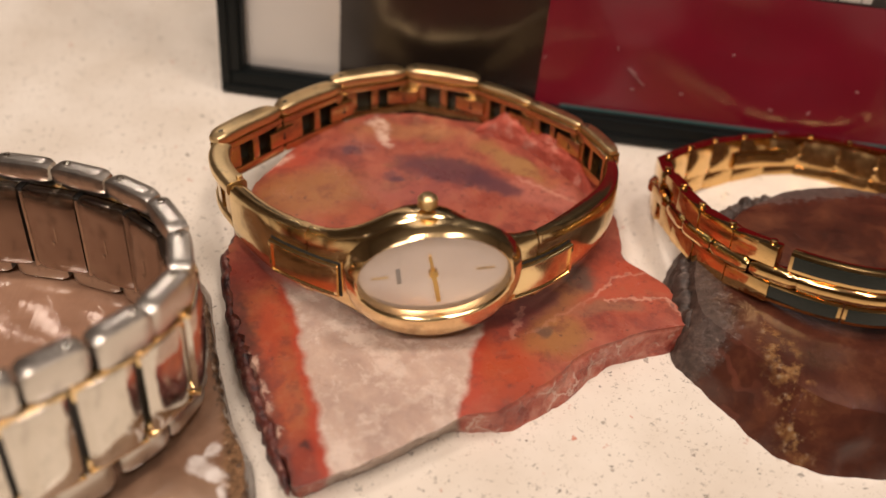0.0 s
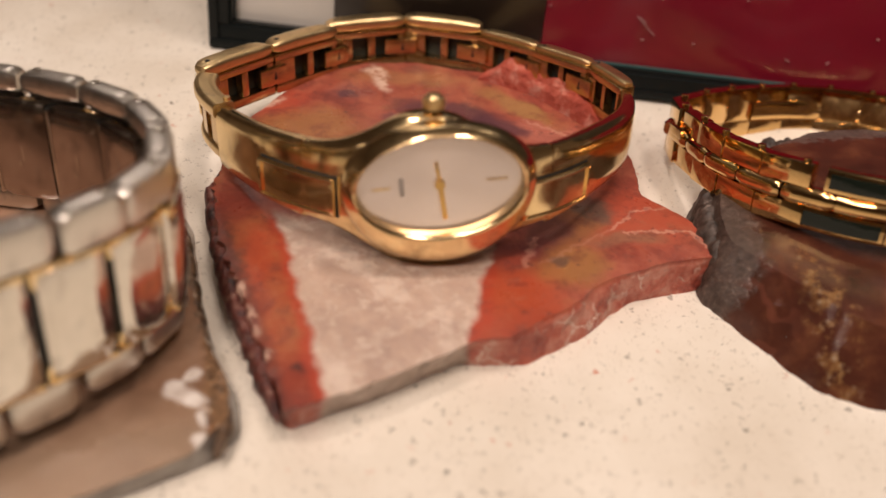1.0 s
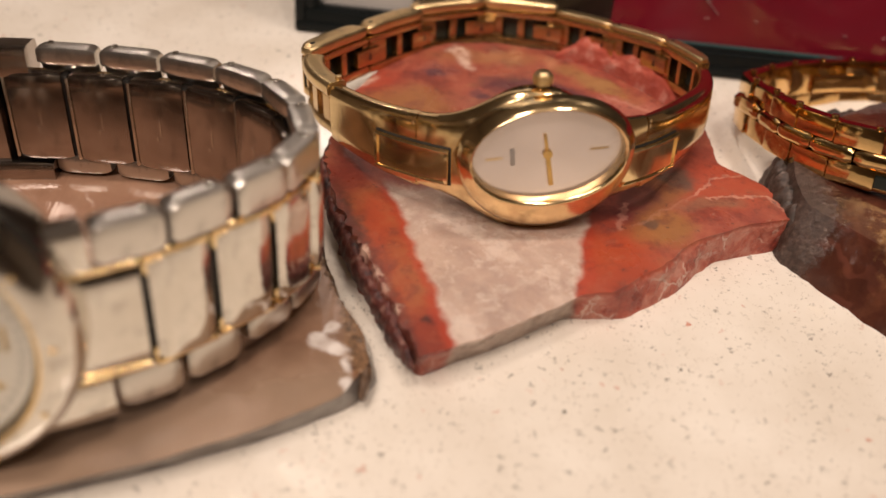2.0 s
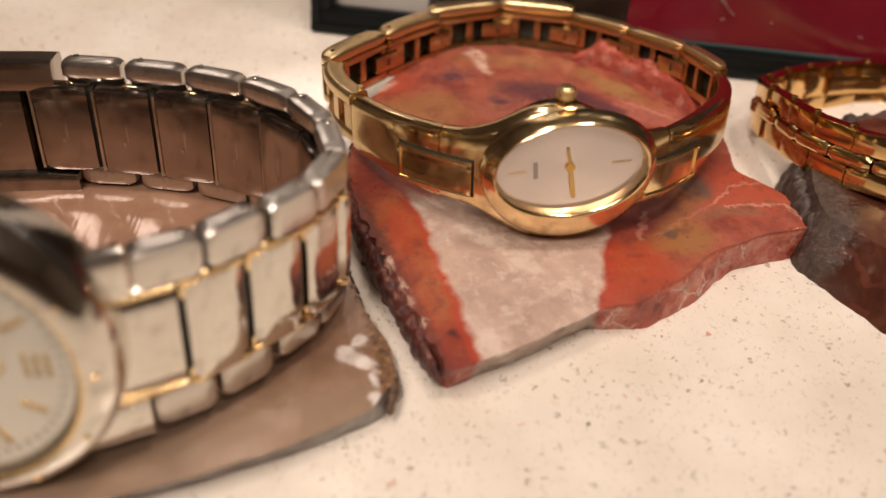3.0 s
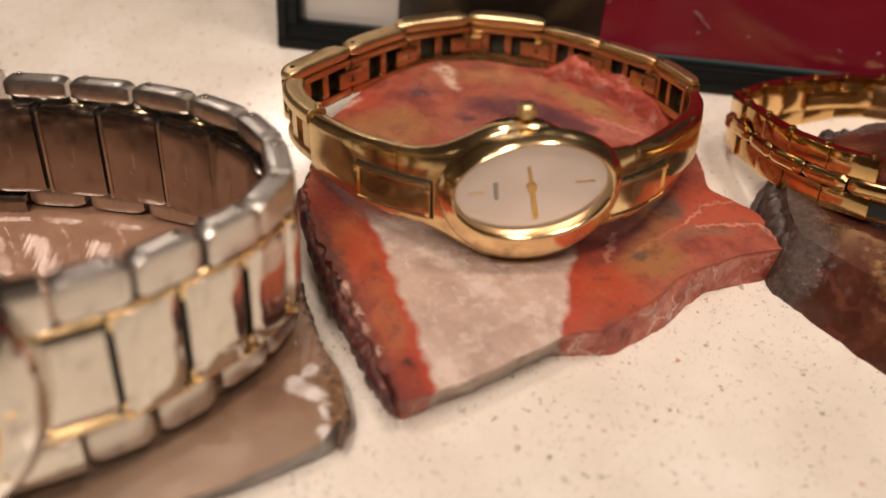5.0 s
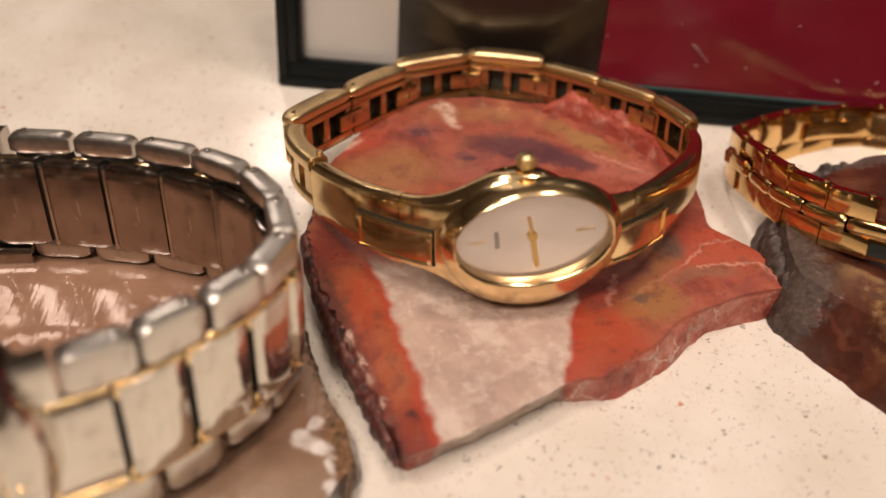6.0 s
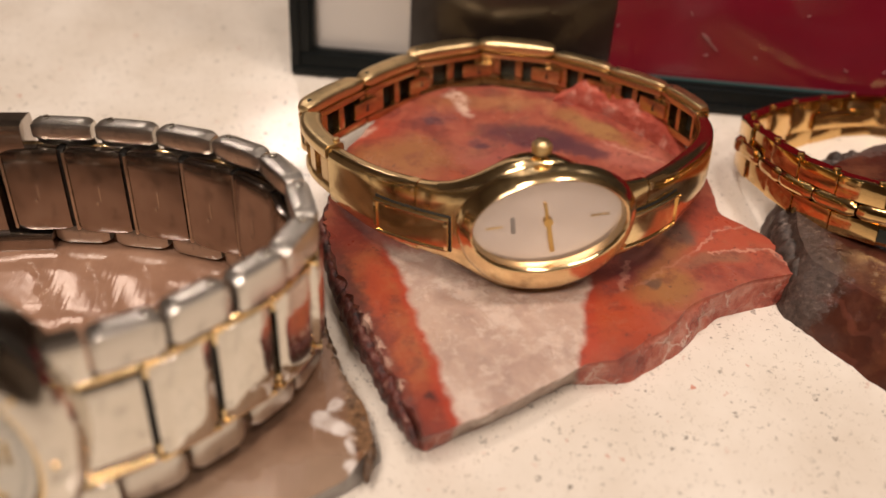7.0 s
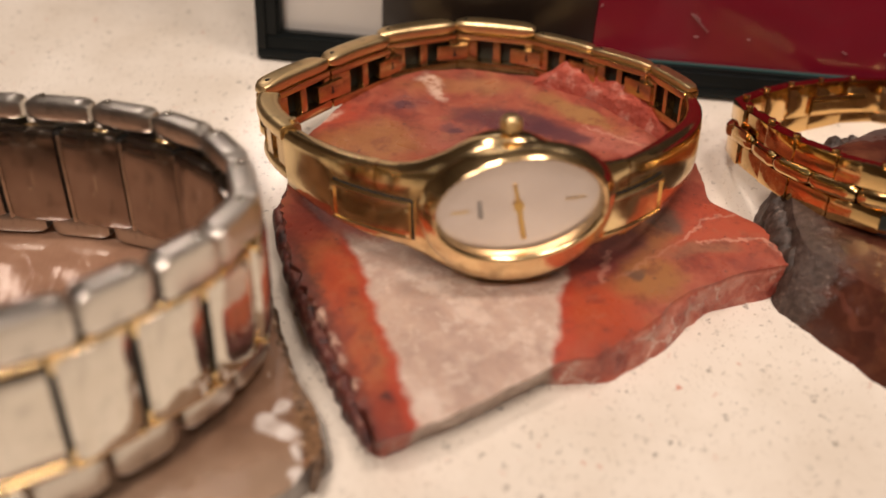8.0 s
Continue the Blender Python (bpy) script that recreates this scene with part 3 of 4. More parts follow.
def stone(name, bottom, top, z_top, material, label, rough=0.06, n=180, rings=14, crown=0.0, seed=0, crust=None):
    """A slice of stone: two outlines in plan, ragged sides, a nearly flat top."""
    low = resample(bottom, n)
    high = resample(top, n)
    cx, cy = sum(p.x for p in high) / n, sum(p.y for p in high) / n
    rows = []
    for k in range(7):
        t = k / 6
        row = []
        for i in range(n):
            p = low[i].lerp(high[i], t ** 1.2)
            out = Vector((p.x - cx, p.y - cy)).normalized()
            q = Vector((p.x * 3.2, p.y * 3.2, t * 1.5 + seed))
            j = noise.noise(q) * rough + noise.noise(q * 3.1) * rough * 0.6
            j += noise.noise(q * 7.3) * rough * 0.45
            j *= 0.45 if k in (0, 6) else 1.0
            if crust and p.x < crust and p.y < 10.5:
                j += (abs(noise.noise((p.x * 5.5, p.y * 5.5, 2.0))) - 0.25) * 0.16
            row.append((p.x + out.x * j, p.y + out.y * j, z_top * t))
        rows.append(row)
    edge = rows[-1]
    for k in range(1, rings):
        r = 1 - k / rings
        lift = min(1.0, k / 2.0)
        row = []
        for x, y, z in edge:
            px, py = cx + (x - cx) * r, cy + (y - cy) * r
            row.append((px, py, z_top + 0.03 * lift + crown * (1 - r * r) + 0.012 * noise.noise((px * 1.3, py * 1.3, seed))))
        rows.append(row)
    bm = loft(rows)
    ob = part(name, finish(bm, True, 0, 38), material, None)
    return tagged(ob, label, "stone slice", "stone slices under the watches")


stone("jasper_slice",
      [(-1.16, 5.88), (-0.2, 6.36), (0.72, 6.95), (1.2, 6.98), (1.55, 6.98), (2.3, 7.5), (3.05, 8.22), (3.95, 8.48), (4.4, 8.72), (4.05, 9.6), (3.5, 10.1),
       (3.55, 10.9), (3.3, 11.9), (2.5, 13.0), (1.4, 13.45), (0.1, 13.6), (-0.8, 13.45), (-1.6, 12.95), (-2.1, 12.1), (-2.5, 11.2), (-2.66, 9.7), (-2.46, 8.65), (-2.0, 7.42), (-1.6, 6.55)],
      [(-1.12, 5.66), (-0.1, 6.2), (0.7, 6.7), (0.95, 6.85), (1.3, 6.92), (1.95, 7.4), (2.6, 8.0), (3.5, 8.43), (4.28, 8.6), (3.92, 9.4), (3.36, 9.9),
       (3.42, 10.7), (3.2, 11.7), (2.4, 12.85), (1.35, 13.25), (0.1, 13.5), (-0.72, 13.38), (-1.5, 12.9), (-2.06, 12.05), (-2.45, 11.2), (-2.6, 9.6), (-2.34, 8.6), (-1.88, 7.4), (-1.48, 6.5)],
      0.55, JASPER, "red jasper slice with a milky quartz wedge lying on the worktop", 0.06, 300, 18, crust=-1.0)


def ridge():
    """The raw broken lip along the far edge of the red slice."""
    rings = []
    for k in range(81):
        t = k / 80
        a, b, c, d = (1.3, 13.1), (2.2, 12.9), (2.62, 12.1), (3.16, 11.36)
        p = [(1 - t) ** 3, 3 * t * (1 - t) ** 2, 3 * t * t * (1 - t), t ** 3]
        x = sum(q * v[0] for q, v in zip(p, (a, b, c, d)))
        y = sum(q * v[1] for q, v in zip(p, (a, b, c, d)))
        h = 0.41 * min(1.0, 4 * t + 0.4) * min(1.0, 3.5 * (1 - t) + 0.35)
        h += 0.05 * noise.noise((t * 6, 0.3, 1.7)) + 0.02 * noise.noise((t * 23, 4.1, 0.2))
        w = 0.38 - 0.10 * t + 0.06 * noise.noise((t * 7, 2.2, 0.4))
        ring = []
        for i in range(18):
            a = math.pi * i / 17
            jit = 1 + 0.2 * noise.noise((t * 11, i * 0.35, 3.3)) + 0.07 * noise.noise((t * 33, i * 1.3, 7.1))
            ca, sa = math.cos(a) * w / 2 * jit, max(0.02, math.sin(a) ** 0.55) * max(h, 0.1) * jit
            ring.append((x + 0.64 * ca, y + 0.76 * ca, 0.53 + sa))
        rings.append(ring)
    bm = loft(rings)
    return finish(bm, True, 0, 28)


part("broken_edge", ridge(), RAW, scene.objects["jasper_slice"], "raw pink red broken lip")

stone("agate_slice", [(-1.62, 5.75), (-1.95, 5.33), (-2.9, 4.85), (-3.95, 4.45), (-5.4, 3.95), (-7.2, 3.4), (-8.8, 3.6), (-9.6, 5.0), (-9.5, 7.5), (-8.3, 9.9), (-6.0, 10.5), (-4.0, 10.2), (-2.85, 9.3), (-2.5, 8.0), (-2.1, 6.9), (-1.75, 6.3)],
      [(-1.72, 5.75), (-2.0, 5.25), (-2.9, 4.72), (-3.9, 4.28), (-5.32, 3.8), (-7.1, 3.25), (-8.6, 3.5), (-9.4, 5.0), (-9.3, 7.4), (-8.2, 9.7), (-6.0, 10.3), (-4.1, 10.0), (-2.95, 9.2), (-2.6, 7.95), (-2.2, 6.85), (-1.85, 6.3)],
      0.36, AGATE, "grey brown polished agate slice lying on the worktop", 0.035, 200, 14, seed=5)

stone("agate_slice", [(3.98, 8.3), (4.45, 7.6), (5.05, 6.75), (5.6, 6.5), (6.6, 6.45), (8.0, 6.6), (9.4, 7.4), (9.9, 9.0), (9.5, 10.9), (8.5, 11.9), (7.2, 12.15), (6.2, 11.9), (5.3, 11.35), (4.5, 10.6), (4.1, 9.9), (4.0, 9.1)],
      [(4.25, 8.5), (4.75, 7.9), (5.3, 7.25), (5.8, 6.95), (6.6, 6.85), (7.9, 7.0), (9.0, 7.7), (9.4, 9.0), (9.0, 10.6), (8.2, 11.4), (7.2, 11.6), (6.3, 11.4), (5.5, 10.9), (4.8, 10.2), (4.4, 9.7), (4.25, 9.1)],
      0.85, DARKSTONE, "dark red brown polished agate slice with a rough rind", 0.07, 200, 14, crown=0.12, seed=9)


def make_crust(name, dark, mid, pale):
    m = Nodes(name, 0.45)
    m.set("Base Color", m.ramp(m.noise(650, 6, 0.7), (0.36, dark), (0.55, mid), (0.72, pale)))
    m.bump(m.noise(900, 6, 0.7), 0.5, 0.0008)
    return m.mat


def crust(points, z, wide, tall, material, parent, label, seed=0.0):
    """A lumpy weathered rim that follows the edge of a slice."""
    pts = [Vector(p) for p in points]
    rings, steps = [], 24 * (len(pts) - 1)
    for k in range(steps + 1):
        t = k / steps * (len(pts) - 1)
        i = min(int(t), len(pts) - 2)
        p = pts[i].lerp(pts[i + 1], t - i)
        d = (pts[i + 1] - pts[i]).normalized()
        lump = 0.72 + 0.75 * abs(noise.noise((p.x * 4.5, p.y * 4.5, seed))) + 0.25 * noise.noise((p.x * 13, p.y * 13, seed))
        fade = min(1.0, 8 * min(k, steps - k) / steps) ** 0.5 * 0.95 + 0.05
        ring = []
        for j in range(14):
            a = 2 * math.pi * j / 14
            r = lump * fade * (1 + 0.25 * noise.noise((p.x * 9, p.y * 9, j * 1.3 + seed)))
            ring.append((p.x - d.y * math.cos(a) * wide * r, p.y + d.x * math.cos(a) * wide * r, z + math.sin(a) * tall * min(r, 1.15)))
        rings.append(ring)
    return part("crust", finish(loft(rings), True, 0, 85), material, parent, label)


CRUST_RED = make_crust("dark_red_crust", (0.025, 0.012, 0.012), (0.12, 0.028, 0.02), (0.30, 0.17, 0.13))
CRUST_BROWN = make_crust("brown_crust", (0.035, 0.02, 0.012), (0.17, 0.095, 0.05), (0.52, 0.42, 0.33))
CRUST_GREY = make_crust("grey_rind", (0.025, 0.017, 0.013), (0.075, 0.05, 0.04), (0.26, 0.20, 0.165))
slices = [ob for ob in scene.objects if ob.name.startswith(("jasper_slice", "agate_slice"))]
crust([(-1.22, 5.75), (-1.52, 6.5), (-1.93, 7.4), (-2.38, 8.6), (-2.62, 9.6), (-2.5, 10.6)], 0.27, 0.11, 0.25, CRUST_RED, slices[0], "dark scalloped crust", 1.0)
crust([(-1.8, 5.3), (-1.76, 5.75), (-1.92, 6.3), (-2.24, 6.88), (-2.58, 7.95), (-2.9, 9.1)], 0.20, 0.085, 0.17, CRUST_BROWN, slices[1], "brown and white weathered crust", 4.0)
crust([(4.16, 8.45), (4.14, 9.1), (4.3, 9.75), (4.75, 10.4), (5.45, 11.1), (6.3, 11.6)], 0.42, 0.16, 0.36, CRUST_GREY, slices[2], "rough grey rind", 8.0)


# ---- the framed print behind ----
def picture_frame():
    t = thing("picture_frame", "black picture frame with crimson, brown and white print, leaning back", "picture frame",
              cm_pose(-3.57, 14.65, 0.02, 0, 0, -7.56) @ pose(0, 0, 0, -8, 0, 0))
    W, H = 20.0, 13.0
    for name, (x0, x1, z0, z1), side in (("rail", (-0.09, W, 0, 0.46), 0), ("rail", (-0.09, W, H - 0.46, H), 1), ("stile", (-0.09, 0.31, 0.46, H - 0.46), 2), ("stile", (W - 0.4, W, 0.46, H - 0.46), 3)):
        bm = bmesh.new()
        box(bm, x0, x1, 0.0, 1.1, z0, z1)
        part(name, finish(bm, True, 0.05), BLACK, t)
    part("moulding", block(-0.06, W - 0.03, -0.05, -0.004, 0.03, 0.2, 0.02), BLACK, t)
    part("moulding", block(-0.06, 0.11, -0.05, -0.004, 0.204, H - 0.1, 0.02), BLACK, t)
    part("inner_step", block(0.25, W - 0.25, 0.07, 0.27, 0.464, 0.51, 0.01), BLACK, t)
    part("inner_step", block(0.314, 0.36, 0.07, 0.27, 0.514, H - 0.5, 0.01), BLACK, t)
    # teal strip paints the glint that runs along the inner lip
    part("inner_lip", block(6.4, W - 0.5, 0.16, 0.2, 0.515, 0.56, 0.01), TEAL, t, "greenish glint of the glass edge, painted as a strip")
    part("backing", block(0.3, W - 0.3, 0.5, 0.9, 0.3, H - 0.3, 0.02), BLACK, t)
    part("white_panel", block(0.36, 2.16, 0.28, 0.36, 0.4, H - 0.4, 0.005), WHITE_CARD, t, "plain white card panel")
    part("brown_panel", block(2.164, 5.93, 0.28, 0.36, 0.4, H - 0.4, 0.005), BROWN_CARD, t, "very dark brown glossy panel")
    # crimson sheet, slightly buckled
    nx, nz = 70, 24
    rings = []
    for k in range(nz + 1):
        z = 0.5 + (3.02 - 0.5) * k / nz
        row = []
        for i in range(nx + 1):
            x = 5.93 + (W - 0.4 - 5.93) * i / nx
            row.append((x, 0.24 - 0.035 * noise.noise((x * 0.9, z * 1.1, 0.5)), z))
        rings.append(row + [(x, 0.34, z) for x, _, z in reversed(row)])
    part("crimson_panel", finish(loft(rings), True, 0, 50), RED_CARD, t, "glossy crimson sheet, slightly buckled")
    part("dark_band", block(5.93, W - 0.4, 0.26, 0.34, 3.024, H - 0.4, 0.005), DARK_PRINT, t, "grey black band over the crimson")
    for x, z, length, turn in ((7.685, 1.265, 0.46, -41), (7.62, 1.36, 0.16, -35), (7.67, 1.02, 0.07, 10), (5.99, 1.43, 0.06, 60), (10.21, 0.96, 0.09, -20), (10.9, 0.99, 0.06, 40),
                               (8.56, 1.05, 0.05, 0), (7.27, 1.76, 0.06, -60), (9.3, 1.9, 0.04, 20), (11.6, 1.5, 0.05, 0)):
        part("scratch", block(-length / 2, length / 2, 0, 0.04, -0.006, 0.006, 0.002), SCUFF, t, "pale scuff on the crimson", at=cm_pose(x, 0.197, z, 0, -turn, 0))
    for x0, x1 in ((9.75, 9.86), (9.95, 10.12), (10.3, 10.72), (10.76, 11.12), (11.14, 11.3)):
        part("print_bar", block(x0, x1, 0.248, 0.259, 3.07, 3.2, 0.002), PALE_INK, t, "pale unreadable print")
    return t


picture_frame()


# ---- the oval gold watch ----
def gold_watch():
    at = cm_pose(0.2, 11.0, 1.10, -8.4, -2.1, 0)
    t = thing("oval_wrist_watch", "polished gold bangle watch with oval silver dial on red stone", "wrist watch", at, "watches on stone slices")
    pts = [(0.15, -2.86), (0.9, -2.76), (1.65, -2.38), (2.3, -1.75), (2.88, -0.9), (3.06, 0.05), (2.76, 0.98), (2.06, 1.78), (1.22, 2.5), (0.05, 2.95),
           (-1.05, 2.72), (-1.6, 2.2), (-2.35, 1.36), (-3.1, 0.3), (-3.05, -0.6), (-2.25, -1.75), (-1.45, -2.4), (-0.6, -2.78)]
    ring = Ring(pts)
    # cuffs between case and hinges
    right0, right1 = ring.nearest(1.6, -2.4), ring.nearest(3.05, 0.15)
    left1, left0 = ring.nearest(-3.05, 0.1), ring.nearest(-1.45, -2.4)
    knuckle = ring.nearest(-2.68, -1.2)
    grow = lambda t: 1.06 - 0.38 * t
    part("cuff", strip(ring, right0, right1, grow, lambda t: 0.17 + 0.13 * math.sin(math.pi * t) ** 0.7, -0.02, 30, 0, 5), GOLD, t, "smooth curved gold cuff")
    part("hinge_plate", strip(ring, left1 + 0.06, knuckle - 0.02, 0.2, 0.32, -0.04, 14, 0.36, 5), GOLD_TOP, t, "flat gold hinge plate")
    part("hinge_plate", strip(ring, left1 + 0.1, knuckle - 0.02, 0.13, 0.2, 0.0, 14, -0.27, 5), GOLD_TOP, t, "flat gold hinge plate")
    for e in (left1 + 0.12, (left1 + knuckle) / 2, knuckle - 0.3):
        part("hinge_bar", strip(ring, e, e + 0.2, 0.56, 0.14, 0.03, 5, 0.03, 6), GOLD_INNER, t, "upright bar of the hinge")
    part("hinge_pin", rod(0.05, 0.06, 12), GOLD_TOP, t, at=ring.spot(knuckle - 0.1, 0.45) @ cm_pose(0, 0.2, 0))
    part("cuff", strip(ring, knuckle, left0, lambda t: 0.84 + 0.22 * t, lambda t: 0.26 - 0.04 * t, -0.02, 30, 0, 6), GOLD, t, "smooth curved gold cuff")
    # raised tongues beside the case
    for s0, s1 in ((right0 - 0.42, right0 + 0.62), (left0 - 0.62, left0 + 0.5)):
        part("tongue", strip(ring, s0, s1, 0.46, 0.12, -0.085, 14, -0.10, 10), GOLD, t, "raised rectangular gold tongue")
        for w in (0.13, -0.33):
            part("tongue_rim", strip(ring, s0, s1, 0.05, 0.1, -0.11, 14, w, 3), GOLD, t, "bright raised rim")
        for e in (s0 - 0.01, s1 - 0.04):
            part("tongue_rim", strip(ring, e, e + 0.05, 0.5, 0.1, -0.11, 3, -0.10, 8), GOLD, t, "bright raised rim")
        part("tongue_recess", strip(ring, s0 - 0.03, s1 + 0.03, 0.56, 0.05, -0.035, 14, -0.10, 10), GAP, t, "dark joint round the tongue")
    for s in (right0 + 0.05, left0 - 0.05):
        part("hinge_pin", rod(0.075, 0.98, 14), GOLD, t, at=ring.spot(s, -0.49) @ cm_pose(0, 0.06, 0))
    # seven open links along the back, the ones on the clasp side longer
    sizes = [0.92, 1.0, 1.02, 1.25, 1.25, 1.22, 1.25]
    unit = (left1 - right1) / sum(sizes)
    half = 0.5

    def link_plate():
        bm = bmesh.new()
        for z0, z1 in ((0.19, 0.30), (-0.33, -0.19)):
            box(bm, -half, half, -0.02, 0.2, z0, z1)
        for x0, x1 in ((-half, -half + 0.10), (-0.10, 0.0), (half - 0.3, half)):
            box(bm, x0, x1, 0.03, 0.19, -0.192, 0.192)
        return finish(bm, True, 0.022)

    def top_bar():
        rings = []
        for k in range(15):
            u = -half + 2 * half * k / 14
            end = 1 - 0.4 * abs(u / half) ** 8
            rings.append([(u, 0.07 - 0.05 * (1 - (u / half) ** 2) + a, 0.40 + b) for a, b in rounded(0.20 * end, 0.36 * end, 5, 4.5)])
        return finish(loft(rings), True, 0, 50)

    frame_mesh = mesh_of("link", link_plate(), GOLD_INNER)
    bar_mesh = mesh_of("top_bar", top_bar(), GOLD_TOP)
    plate_mesh = mesh_of("outer_plate", block(-half * 0.98, half * 0.98, -0.06, -0.02, -0.31, 0.31, 0.015), GOLD)
    # dark sheet behind the slots paints their shade
    back_mesh = mesh_of("slot_shade_sheet", block(-half * 0.96, half * 0.96, -0.018, 0.01, -0.186, 0.186, 0.0), SLOT)
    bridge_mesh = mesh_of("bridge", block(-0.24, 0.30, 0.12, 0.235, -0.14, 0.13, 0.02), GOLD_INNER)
    pin_mesh = mesh_of("pin", rod(0.03, 0.02, 10), GAP)
    arrow = bmesh.new()
    box(arrow, -0.012, 0.012, 0.233, 0.239, -0.06, 0.06)
    box(arrow, -0.035, 0.035, 0.233, 0.239, -0.045, -0.025)
    arrow_mesh = mesh_of("engraved_arrow", finish(arrow, False), GAP)
    s = right1
    for k, size in enumerate(sizes):
        size *= unit
        m = ring.spot(s + size / 2, 0.05)
        wide = Matrix.Diagonal((size * 0.97, 1, 1, 1))
        link = part("link", frame_mesh, GOLD_INNER, t, "open gold bracelet link", at=m @ wide)
        part("outer_plate", plate_mesh, GOLD, link)
        part("slot_shade_sheet", back_mesh, SLOT, link, "dark sheet that paints the shade deep in the slot")
        low = cm_pose(0, 0.015, 0.115) @ Matrix.Diagonal((1, 0.62, 0.55, 1)) if k < 3 else Matrix()
        part("top_bar", bar_mesh, GOLD_TOP, link, "bright rounded upper edge", at=low)
        part("pin", pin_mesh, GAP, link, at=cm_pose(half - 0.12, 0.06, 0.485 if k > 2 else 0.375))
        s += size
        if k < len(sizes) - 1:
            mid = ring.spot(s + 0.05, 0.05)
            part("bridge", bridge_mesh, GOLD_INNER, t, "flat bridge between two links", at=mid)
            part("engraved_arrow", arrow_mesh, GAP, t, at=mid)
    # case
    case_at = cm_pose(0.2, -2.90, 0.03, 0, -1, 5)
    s0, s1 = left0 - 0.0, right0 + ring.length
    across = s1 - s0

    def bump(t, wide):
        return math.exp(-((abs(t - 0.5) * across / wide) ** 2.4))

    body = strip(ring, s0 + 0.02, s1 - 0.02, lambda t: 1.02 + 0.98 * bump(t, 0.9), lambda t: 0.20 + 0.34 * bump(t, 1.0),
                 lambda t: -0.02 - 0.01 * bump(t, 1.1), 70, 0.02, 4.0)
    case = part("case", body, GOLD, t, "polished gold case with flowing shoulders")
    face = case_at @ cm_pose(0.03, 0.0, 0.225, 0, -4, 0)
    # the flange slopes from the case up to the bezel lip, broad below the dial, then drops to the dial
    profile = ((1.17, 0.74, 1.10, 0.10), (1.155, 0.735, 1.08, -0.02), (1.12, 0.72, 0.99, -0.09), (1.07, 0.695, 0.82, -0.15), (1.04, 0.675, 0.71, -0.195), (1.015, 0.66, 0.67, -0.21),
               (0.99, 0.64, 0.645, -0.195), (0.975, 0.625, 0.63, -0.16), (0.955, 0.605, 0.61, -0.02))
    rows = []
    for wide, above, below, y in profile:
        rows.append([(wide * math.cos(q), y, (above if math.sin(q) > 0 else below) * math.sin(q)) for q in (2 * math.pi * i / 96 for i in range(96))])
    part("bezel", finish(loft(rows, True, False), True, 0, 60), GOLD, case, "polished oval gold bezel, broad below the dial", at=face)
    face = face @ cm_pose(0, 0.115, 0)
    part("dial", oval_disc(0.96, 0.61, -0.165, -0.1), DIAL, case, "silver white brushed oval dial", at=face)
    part("tick", block(0.55, 0.80, -0.176, -0.163, -0.013, 0.013, 0.003), GOLD_INNER, case, "thin gold hour marker", at=face)
    part("tick", block(-0.80, -0.58, -0.176, -0.163, -0.013, 0.013, 0.003), GOLD, case, "thin gold hour marker", at=face)
    part("printed_mark", block(-0.48, -0.42, -0.168, -0.163, -0.12, 0.12, 0.001), GREY_PRINT, case, "tiny grey unreadable print", at=face)
    part("hour_hand", block(-0.02, 0.02, -0.192, -0.182, 0, 0.28, 0.004), HAND_GOLD, case, "slim gold hand", at=face @ cm_pose(0, 0, 0, 0, -6, 0))
    part("minute_hand", block(-0.03, 0.03, -0.203, -0.195, -0.45, 0.02, 0.004), HAND_GOLD, case, "slim gold hand", at=face @ cm_pose(0, 0, 0, 0, -5, 0))
    part("hand_hub", oval_disc(0.06, 0.06, -0.21, -0.165, 20), HAND_GOLD, case, at=face)
    glass = part("crystal", crystal_dome(0.985, 0.63, -0.29, 0.04), CRYSTAL, case, "clear domed crystal", at=face)
    glass.visible_shadow = False
    # crown
    crown = part("crown", rod(0.12, 0.15, 24, 0.96), GOLD_TOP, case, "small ribbed gold crown", at=case_at @ cm_pose(-0.02, 0.26, 1.04))
    part("crown_stem", rod(0.06, 0.1, 14), GOLD, crown, at=cm_pose(0, 0, -0.06))
    part("crown_cap", rod(0.1, 0.03, 20, 0.8), GOLD_TOP, crown, at=cm_pose(0, 0, 0.145))
    for k in range(18):
        a = 2 * math.pi * k / 18
        part("crown_rib", block(-0.012, 0.012, -0.012, 0.012, 0.02, 0.12, 0.004), GOLD_TOP, crown, at=cm_pose(0.117 * math.cos(a), 0.117 * math.sin(a), 0, 0, 0, math.degrees(a)))
    return t


gold_watch()


